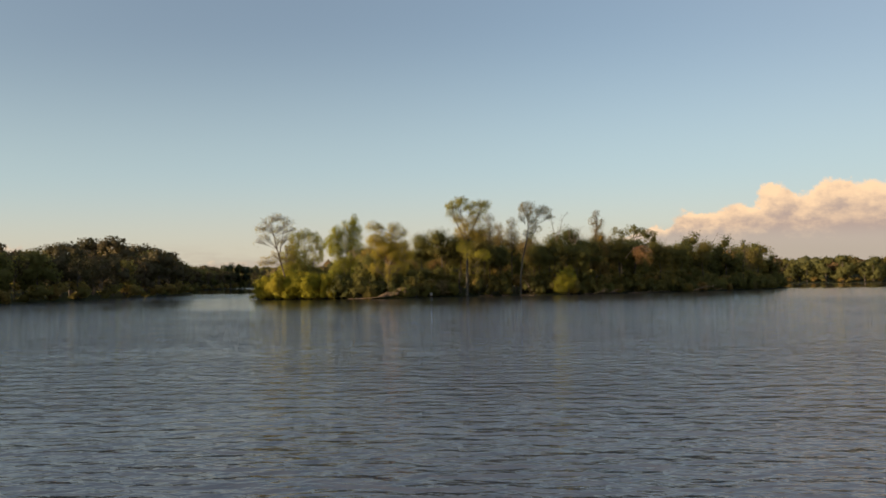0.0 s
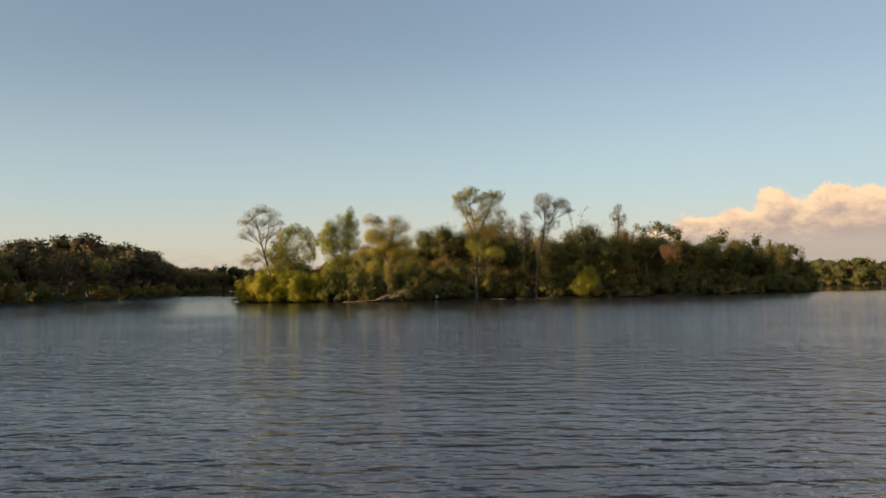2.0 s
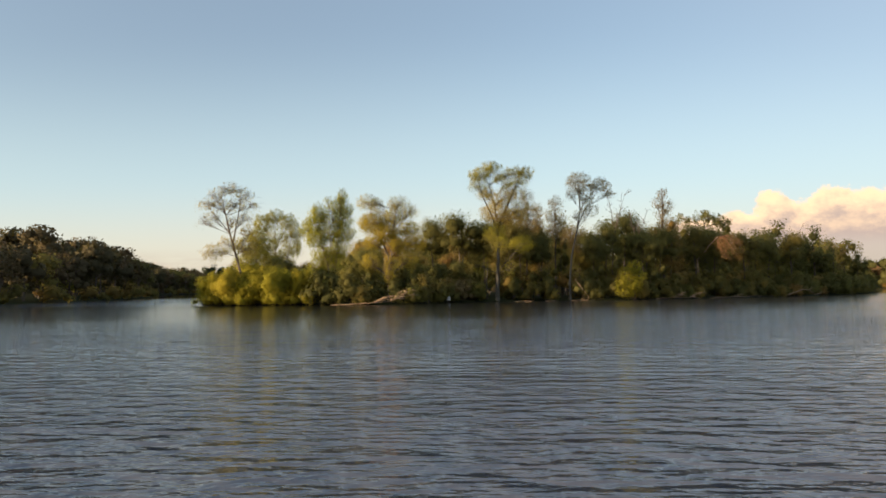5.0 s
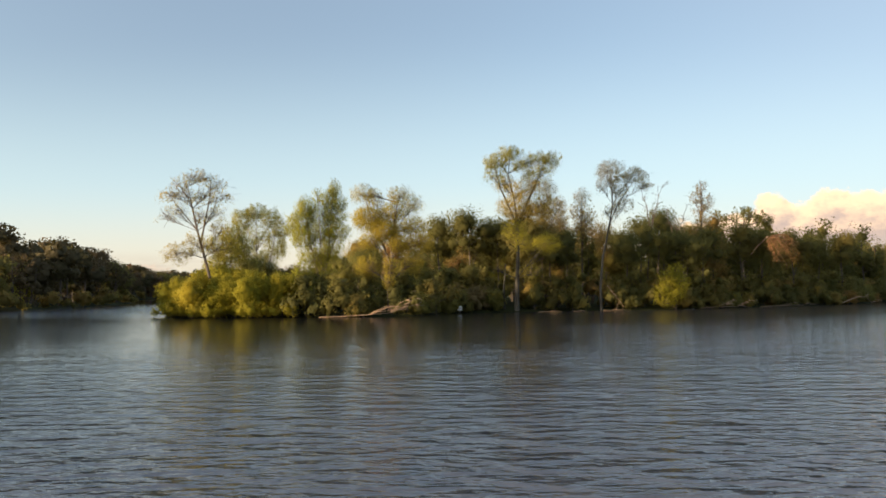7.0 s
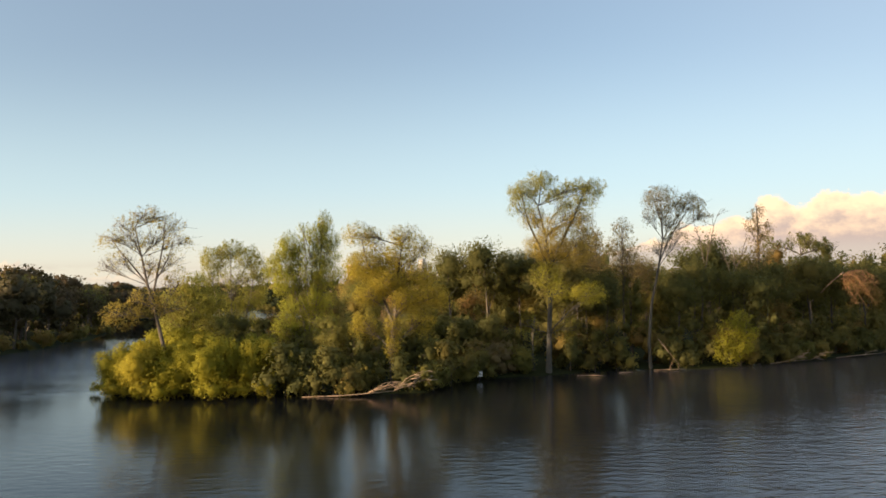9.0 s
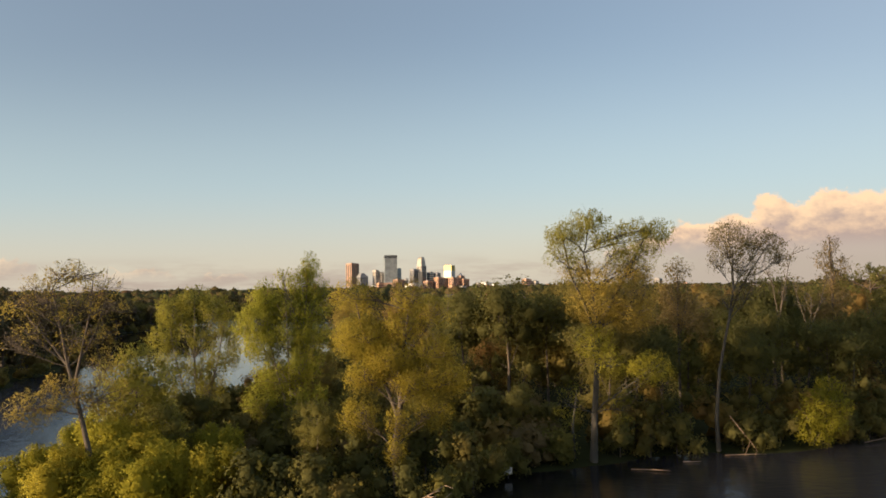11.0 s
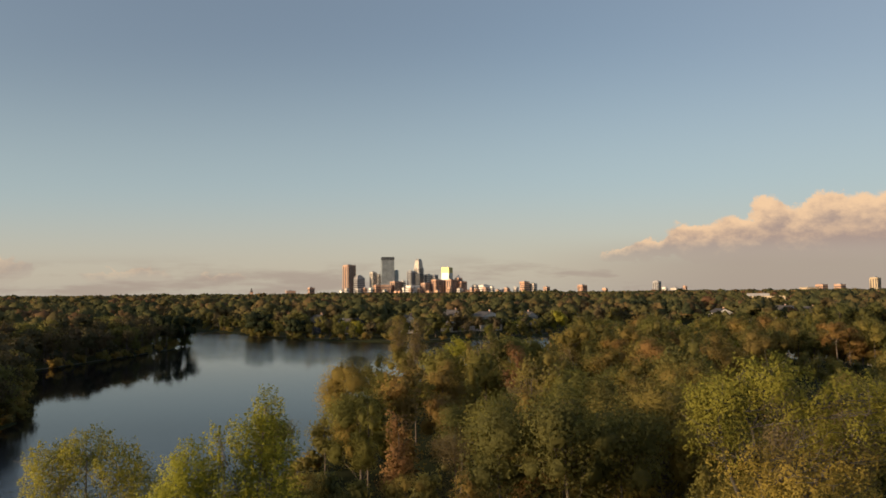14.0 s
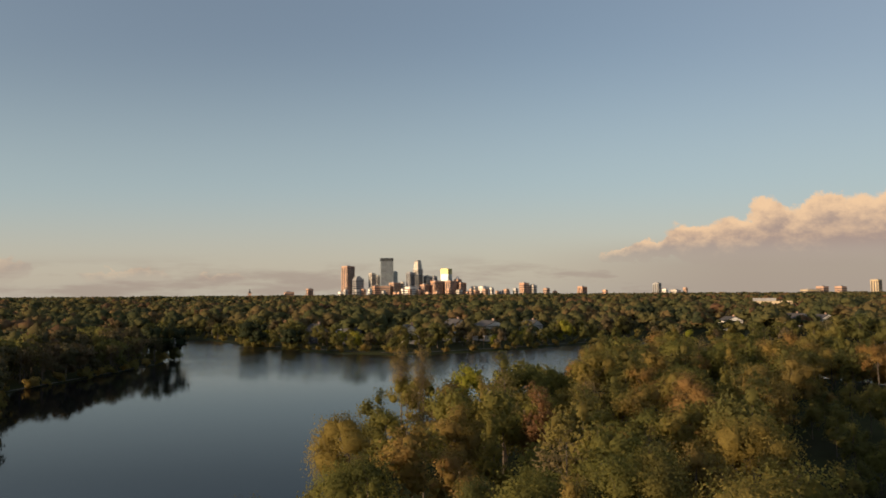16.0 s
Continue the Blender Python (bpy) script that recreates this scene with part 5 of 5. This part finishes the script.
def far_woods():
    """The unbroken canopy between the lake and the city, with unseen trees shading the western bank."""
    rng = rng_of(23)
    bands = [(470, 800, 11.5, 120, 1.25, 13.5, 4, 5), (800, 1500, 15.0, 18, 2.4, 11.5, 1, 4), (1500, 3350, 25.0, 6, 4.8, 9.6, 0, 5)]
    for index, (d0, d1, gap, n, size, tall, clumps, sides) in enumerate(bands):
        forms = [crown_template(200 + 10 * index + k, n, size, tall, gap * 0.68, clumps, sides) for k in range(9)]
        xs, ys = [], []
        y = 20.0
        while y < d1 + 100:
            half = 0.64 * max(y, 300) + 50
            count = int(2 * half / gap)
            xs.append(np.linspace(-half, half, count) + rng.uniform(-0.42, 0.42, count) * gap)
            ys.append(np.full(count, y) + rng.uniform(-0.42, 0.42, count) * gap)
            y += gap * 0.9
        x, y = np.concatenate(xs), np.concatenate(ys)
        dist = np.hypot(x, y - 60)
        lake = -shore_distance(LAKE, x, y)
        keep = (dist > d0 - (330 if index == 0 else 0)) & (dist < d1) & (lake > (25 if index == 0 else 14))
        if index == 0:
            keep &= (y > 130) & ((y > 300) | (x < -100)) & ((lake < 70) | (y > 330))
        # unseen trees added in the south-west to cast shade on the western bank
        if index == 0:
            keep |= (x < -100) & (x > -190) & (y < 135) & (lake > 4)
        keep &= rng.uniform(0, 1, len(x)) > 0.06
        for hx, hy in HOUSE_SPOTS:
            keep &= ~((np.abs(x - hx) < 9) & (y < hy + 8) & (y > hy - (46 if hx > 150 else 18)))
        keep &= ~((np.abs(x - 345) < 27) & (y < 912) & (y > 790))
        x, y = x[keep], y[keep]
        z = ground_height(x, y)
        pieces, ways = [], []
        for k in range(9):
            sel = np.arange(k, len(x), 9)
            turn = rng.uniform(0, 6.28, len(sel))
            roll = np.sin(0.021 * x[sel] + 1.3 * np.sin(0.017 * y[sel])) * np.sin(0.019 * y[sel] + 0.8)
            s = (0.58 + 0.85 * rng.uniform(0, 1, len(sel)) ** 1.6) * (1 + 0.20 * roll)
            # lower trees along the camera's line of sight to the eastern houses
            for hx, hy in HOUSE_SPOTS:
                if hx > 150:
                    s = np.where((np.abs(x[sel] - hx + 0.45 * (hy - y[sel])) < 10) & (y[sel] < hy) & (y[sel] > hy - 130), s * 0.6, s)
            s = np.where(y[sel] < 340, np.minimum(s, 0.95) * 0.86, s)
            ca, sa = np.cos(turn)[:, None, None], np.sin(turn)[:, None, None]
            f, face = forms[k][0][None], forms[k][1][None]
            px, py, pz = f[..., 0] * ca - f[..., 1] * sa, f[..., 0] * sa + f[..., 1] * ca, f[..., 2] + 0 * ca
            c = np.stack([px, py, pz], -1) * s[:, None, None, None]
            c += np.stack([x[sel], y[sel], z[sel]], 1)[:, None, None, :]
            pieces.append(c.reshape(-1, 3, 3))
            ways.append(np.stack([face[..., 0] * ca - face[..., 1] * sa, face[..., 0] * sa + face[..., 1] * ca, face[..., 2] + 0 * ca], -1).reshape(-1, 3, 3))
        ob = new("far_woods", leaf_mesh("far_woods", (np.concatenate(pieces), np.concatenate(ways)), LEAVES_FAR))
        tagged(ob, "olive and brown tree canopy stretching to the city", "woods", kind="stuff")


def far_foliage():
    """Leaves of the far canopy, coloured by patches of the wood."""
    m, g, bsdf, out = material("far_canopy_leaves")
    p = world_place(g)
    leaf = g.node("ShaderNodeNewGeometry").outputs["Random Per Island"]
    tree = g.node("ShaderNodeTexVoronoi")
    g.put(tree.inputs["Vector"], g.stretch(p, (1.0, 1.0, 0.02)))
    tree.inputs["Scale"].default_value = 0.055
    grey = g.node("ShaderNodeRGBToBW")
    g.put(grey.inputs[0], tree.outputs["Color"])
    f = g.math("MULTIPLY_ADD", leaf, 0.08, g.math("MULTIPLY_ADD", grey.outputs[0], 1.15, -0.12), clamp=True)
    colour = g.ramp(f, [(0.0, (0.052, 0.060, 0.032)), (0.3, (0.090, 0.094, 0.040)), (0.6, (0.130, 0.114, 0.047)), (0.8, (0.150, 0.108, 0.050)), (1.0, (0.165, 0.092, 0.054))])
    g.put(bsdf.inputs["Base Color"], colour)
    bsdf.inputs["Roughness"].default_value = 0.8
    bsdf.inputs["Specular IOR Level"].default_value = 0.05
    bump(g, bsdf, g.noise(p, 0.9, 4.0, 0.7), 0.35, 0.5)
    back = g.node("ShaderNodeBsdfTranslucent")
    g.put(back.inputs["Color"], colour)
    both = g.node("ShaderNodeMixShader")
    both.inputs[0].default_value = 0.42
    g.tree.links.new(bsdf.outputs[0], both.inputs[1])
    g.tree.links.new(back.outputs[0], both.inputs[2])
    g.tree.links.new(both.outputs[0], out.inputs[0])
    return m


LEAVES_FAR = far_foliage()
HOUSE_SPOTS = [(-27, 500), (-2, 515), (17, 522), (183, 600), (227, 600), (246, 602), (-58, 505), (-78, 515), (45, 560), (300, 640)]
far_woods()


# ---- houses among the trees of the far shore ----
def house(x, y, w, d, eave, ridge, turn, wall, label):
    h = thing("house", pose(x, y, ground_z(x, y), 0, 0, turn), label, "house", "houses on the far shore")
    box_part("wall", h, wall, (-w / 2, -d / 2, -0.5, w / 2, d / 2, eave))
    o = 0.5
    me = mesh_from("roof", [(-w / 2 - o, -d / 2 - o, eave - 0.2), (w / 2 + o, -d / 2 - o, eave - 0.2), (w / 2 + o, d / 2 + o, eave - 0.2), (-w / 2 - o, d / 2 + o, eave - 0.2), (0, -d / 2 - o, ridge), (0, d / 2 + o, ridge),
                            (-w / 2 - o, -d / 2 - o, eave + 0.1), (w / 2 + o, -d / 2 - o, eave + 0.1), (w / 2 + o, d / 2 + o, eave + 0.1), (-w / 2 - o, d / 2 + o, eave + 0.1)],
                   [(0, 3, 2, 1), (6, 4, 5, 9), (7, 8, 5, 4), (0, 6, 9, 3), (1, 2, 8, 7), (0, 1, 7, 6), (2, 3, 9, 8), (8, 9, 5)], ROOF_DARK)
    roof = part("roof", me, h, "dark shingle roof")
    part("gable", mesh_from("gable", [(-w / 2 + 0.2, -d / 2 - o - 0.02, eave + 0.1), (w / 2 - 0.2, -d / 2 - o - 0.02, eave + 0.1), (0, -d / 2 - o - 0.02, ridge - 0.35), (-w / 2 + 0.2, -d / 2 - o + 0.2, eave + 0.1), (w / 2 - 0.2, -d / 2 - o + 0.2, eave + 0.1), (0, -d / 2 - o + 0.2, ridge - 0.35)],
                           [(0, 1, 2), (5, 4, 3), (0, 3, 4, 1), (1, 4, 5, 2), (2, 5, 3, 0)], wall), h)
    box_part("chimney", roof, BRICK_BROWN, (w * 0.2, 0, eave, w * 0.2 + 0.9, 0.9, ridge + 1.0))
    for level in range(max(1, int(eave / 2.9))):
        for k in range(max(2, int(w / 2.6))):
            wx = -w / 2 + (k + 0.5) * w / max(2, int(w / 2.6))
            z0 = 0.9 + level * 2.9
            win = box_part("window", h, WHITE_WALL, (wx - 0.62, -d / 2 - 0.06, z0 - 0.1, wx + 0.62, -d / 2 + 0.01, z0 + 1.5))
            box_part("pane", win, BLACK_GLASS, (wx - 0.5, -d / 2 - 0.075, z0, wx + 0.5, -d / 2 - 0.062, z0 + 1.4))


house(-27, 500, 9, 10, 6.0, 9.6, 20, CONCRETE, "pale gabled house half hidden by trees")
house(-2, 515, 10, 11, 8.4, 12.0, 34, CONCRETE, "pale three-storey house behind the shore trees")
house(17, 522, 15, 11, 7.8, 10.8, 36, CONCRETE, "wide pale house with many windows above the bank")
house(183, 600, 12, 10, 5.6, 8.4, 12, WHITE_WALL, "low white house among brown trees")
house(227, 600, 11, 11, 6.4, 10.2, 38, CONCRETE, "cream gabled house catching the sun")
house(246, 602, 11, 10, 6.0, 9.0, 15, WHITE_WALL, "white house with a dark roof in the trees")
house(-58, 505, 9, 10, 6.0, 10.5, 34, DARK_BOARDS, "dark slate-sided house with a steep roof")
house(-78, 515, 10, 10, 6.0, 10.0, 36, DARK_BOARDS, "dark gabled house in the shade of trees")
house(45, 560, 10, 10, 6.0, 9.4, 38, CONCRETE, "pale house far back in the trees")
house(300, 640, 12, 10, 5.8, 8.8, 10, CONCRETE, "cream house in the eastern trees")


# ---- the city on the horizon ----
def tower(name, x0, x1, top, wall, label, depth=None, y=3300.0, turn=40.0, bands="upright", crown=None, cut=0.0):
    """A city building between x0 and x1: body, ribs or floor bands, roof plant."""
    slant = abs(math.sin(radians(turn)))
    d = min((depth or 30.0) * 1.2, 0.8 * (x1 - x0))
    w = (x1 - x0 - d * slant) / math.cos(radians(turn))
    t = thing(name, pose((x0 + x1) / 2, y, 4, 0, 0, turn), label, "building", "city skyline")
    h = top - 4
    box_part("wall", t, wall, (-w / 2, -d / 2, 0, w / 2, d / 2, h))
    if bands == "upright":
        n = max(3, int(w / 6))
        for k in range(n + 1):
            x = -w / 2 + k * w / n
            box_part("rib", t, wall, (x - 0.9, -d / 2 - 1.2, 0, x + 0.9, -d / 2 + 0.1, h - 3))
        for k in range(n):
            x = -w / 2 + (k + 0.5) * w / n
            box_part("window_strip", t, BLACK_GLASS, (x - w / n * 0.25, -d / 2 - 0.5, 4, x + w / n * 0.25, -d / 2 + 0.1, h - 6))
        for k in range(3):
            yy = -d / 2 + (k + 0.5) * d / 3
            box_part("window_strip", t, BLACK_GLASS, (-w / 2 - 0.4, yy - d * 0.07, 4, -w / 2 + 0.1, yy + d * 0.07, h - 6))
    elif bands == "floors":
        n = max(3, int(h / 9))
        for k in range(n):
            z = 4 + k * (h - 8) / n
            box_part("window_band", t, BLACK_GLASS, (-w / 2 - 0.3, -d / 2 - 0.4, z, w / 2 + 0.3, -d / 2 + 0.1, z + 3.2))
            box_part("window_band", t, BLACK_GLASS, (-w / 2 - 0.4, -d / 2 + 0.2, z, -w / 2 + 0.1, d / 2 - 0.2, z + 3.2))
    box_part("roof_plant", t, SLATE, (-w * 0.25, -d * 0.2, h, w * 0.2, d * 0.2, h + 3))
    return t, w, d, h


def skyline():
    T = tower
    T("office_tower", -449, -389, 151, BRICK_BROWN, "tall brown stone tower with upright ribs", 40)
    T("apartment_block", -431, -404, 89, BRICK_ORANGE, "orange brick block at the foot of towers", 30, 3285)
    t, w, d, h = T("office_tower", -410, -346, 94, SLATE, "dark tower with a stepped rounded top", 45, 3290, bands="floors")
    box_part("upper_storeys", t, SLATE, (-w * 0.36, -d * 0.4, h, w * 0.36, d * 0.4, h + 7), (-w * 0.22, -d * 0.3, h + 7, w * 0.22, d * 0.3, h + 12))
    T("office_tower", -327, -296, 119, CONCRETE, "slim pale tower with sunlit side", 30)
    T("office_tower", -297, -277, 109, CONCRETE, "narrow pale tower beside the glass tower", 26)
    t, w, d, h = T("glass_tower", -279, -215, 178, BLUE_GLASS, "tallest tower of blue-grey mirrored glass with a dark crown", 40, 3310, 10, "none")
    box_part("crown", t, BLACK_GLASS, (-w / 2 - 0.4, -d / 2 - 0.4, h - 6, w / 2 + 0.4, d / 2 + 0.4, h + 8), label="dark top storeys")
    for k in range(1, 8):
        x = -w / 2 + k * w / 8
        box_part("mullion", t, SLATE, (x - 0.5, -d / 2 - 0.6, 0, x + 0.5, -d / 2 + 0.1, h))
    T("glass_tower", -217, -197, 126, BLUE_GLASS, "lower glass shoulder of the tallest tower", 34, 3312, 10, "none")
    T("apartment_block", -306, -274, 61, BRICK_ORANGE, "sunlit orange brick apartment block", 30, 3260, 28, "floors")
    T("apartment_block", -275, -226, 61, BRICK_BROWN, "long brown apartment block", 30, 3265, 5, "floors")
    T("office_block", -241, -184, 76, BRICK_BROWN, "broad brown brick block", 40, 3290)
    T("office_block", -184, -165, 78, CONCRETE, "grey block between towers", 24, 3295, bands="floors")
    T("apartment_block", -180, -163, 48, WHITE_WALL, "small cream block in the sun", 20, 3270, bands="floors")
    T("office_tower", -159, -122, 121, SLATE, "slate-grey tower with upright lines", 32)
    t, w, d, h = T("office_tower", -128, -85, 140, CONCRETE, "stepped pale stone tower with a round crown", 38, 3315)
    box_part("setback", t, CONCRETE, (-w * 0.42, -d * 0.42, h, w * 0.42, d * 0.42, h + 20), (-w * 0.36, -d * 0.36, h + 20, w * 0.36, d * 0.36, h + 31))
    box_part("crown", t, METAL_GREY, (-w * 0.3, -d * 0.3, h + 31, w * 0.3, d * 0.3, h + 36))
    T("glass_tower", -120, -83, 110, BLACK_GLASS, "black glass tower with pale floors", 30, 3285, bands="none")
    T("office_block", -163, -100, 57, WHITE_WALL, "low white block in front of the towers", 30, 3255, bands="floors")
    T("office_tower", -82, -50, 107, BLUE_GLASS, "pale glass tower with a bright edge", 28, 3300, bands="floors")
    T("office_tower", -50, -20, 104, SLATE, "grey office tower among other towers", 28, 3305)
    T("apartment_block", -97, -57, 67, BRICK_BROWN, "brown brick apartment block", 28, 3262)
    T("apartment_block", -51, 4, 82, BRICK_ORANGE, "orange brick tower with a sunlit side", 38, 3268, 30)
    T("apartment_block", 7, 65, 82, BRICK_BROWN, "large dark brown city block", 40, 3266)
    # turned, roughened and tinted yellow so that the top glints towards the camera
    t, w, d, h = T("glass_tower", -4, 47, 112, BLUE_GLASS, "glass tower whose top mirrors the low sun", 36, 3300, -27, "none")
    box_part("mirror_top", t, GLINT_GLASS, (-w / 2, -d / 2, h, w / 2, d / 2, h + 25), label="bright mirror-glass top")
    t, w, d, h = T("domed_tower", 54, 89, 90, BRICK_BROWN, "brown tower with a pointed dark dome", 30, 3302)
    dome = bmesh.new()
    bmesh.ops.create_cone(dome, cap_ends=True, segments=10, radius1=w * 0.48, radius2=w * 0.1, depth=12, matrix=Matrix.Translation((0, 0, h + 6)))
    me = bpy.data.meshes.new("dome")
    dome.to_mesh(me)
    dome.free()
    me.materials.append(SLATE)
    part("dome", me, t, "dark dome")
    T("apartment_block", 66, 108, 74, BRICK_ORANGE, "pale orange apartment block", 30, 3270, 30)
    T("office_block", 131, 161, 57, CONCRETE, "pale office block among the towers", 26, 3290, bands="floors")
    T("apartment_block", 161, 215, 56, WHITE_WALL, "cream block with a sunlit end", 30, 3280, 35, "floors")
    T("office_block", 241, 305, 36, SLATE, "low grey building beyond the trees", 30, 3290, bands="none")
    T("apartment_tower", 348, 391, 71, BRICK_ORANGE, "sunlit tan apartment tower", 36, 3300, 30, "floors")
    T("apartment_tower", 391, 426, 62, CONCRETE, "grey apartment tower beside a tan one", 30, 3310, bands="floors")
    T("stadium_roof", 322, 346, 46, METAL_GREY, "low slanting stadium roof", 30, 3330, -30, "none")
    T("apartment_tower", 606, 646, 53, BRICK_ORANGE, "orange brick tower among trees", 34, 3290, 30)
    T("office_block", 717, 740, 38, BRICK_ORANGE, "small tan block on the horizon", 20, 3290, bands="floors")
    T("office_tower", 946, 981, 67, SLATE, "dark tower on the horizon", 32, 3300)
    T("office_block", 981, 1009, 40, WHITE_WALL, "low pale block beside the dark tower", 26, 3290, bands="floors")
    T("office_block", 1020, 1066, 36, CONCRETE, "long low pale block", 26, 3290, bands="floors")
    T("office_tower", 1077, 1095, 46, BRICK_BROWN, "narrow brown tower on the horizon", 18, 3290)
    T("office_block", 1629, 1674, 46, BRICK_BROWN, "brown block on the eastern horizon", 34, 3200, 25, "floors")
    T("office_block", 1710, 1753, 46, BRICK_BROWN, "brown block with many windows", 34, 3200, 25, "floors")
    T("office_block", 1559, 1628, 33, TAN_WALL, "low tan warehouse in the sun", 40, 3190, 10, "floors")
    T("apartment_tower", 1866, 1907, 74, TAN_WALL, "cream apartment tower catching the sun", 34, 3200, 30)
    T("apartment_block", -604, -571, 52, BRICK_ORANGE, "orange brick block beyond the woods", 28, 3290, 30)
    T("apartment_block", -704, -654, 38, BRICK_BROWN, "low brown block beyond the woods", 28, 3290, 20, "floors")
    t, w, d, h = T("church_tower", -862, -846, 34, BRICK_BROWN, "church tower with a pointed spire", 14, 3290, 10, "none")
    spire = bmesh.new()
    bmesh.ops.create_cone(spire, cap_ends=True, segments=8, radius1=6, radius2=0.4, depth=18, matrix=Matrix.Translation((0, 0, h + 9)))
    me = bpy.data.meshes.new("spire")
    spire.to_mesh(me)
    spire.free()
    me.materials.append(ROOF_DARK)
    part("spire", me, t)
    rng = rng_of(77)
    walls = [(BRICK_ORANGE, "low orange brick block at the foot of the towers"), (CONCRETE, "low pale block at the foot of the towers"), (WHITE_WALL, "small cream block among city trees"), (BRICK_BROWN, "small brown block among city trees")]
    for x in (-452, -428, -384, -352, -322, -262, -214, -196, -148, -112, -72, -34, 20, 62, 98, 118, 140, 176, 208, 232, 270, 312, 440, 486):
        wall, label = walls[int(rng.choice(4, p=(0.3, 0.3, 0.2, 0.2)))]
        T("city_block", x, x + rng.uniform(16, 30), rng.uniform(32, 50), wall, label, 18, 3225 + rng.uniform(-15, 15), 38, "floors")
    # long low building with sunlit walls among the eastern trees
    T("long_hall", 318, 372, 16.4, TAN_WALL, "long low tan hall in the evening sun", 14, 900, -24, "none")


skyline()
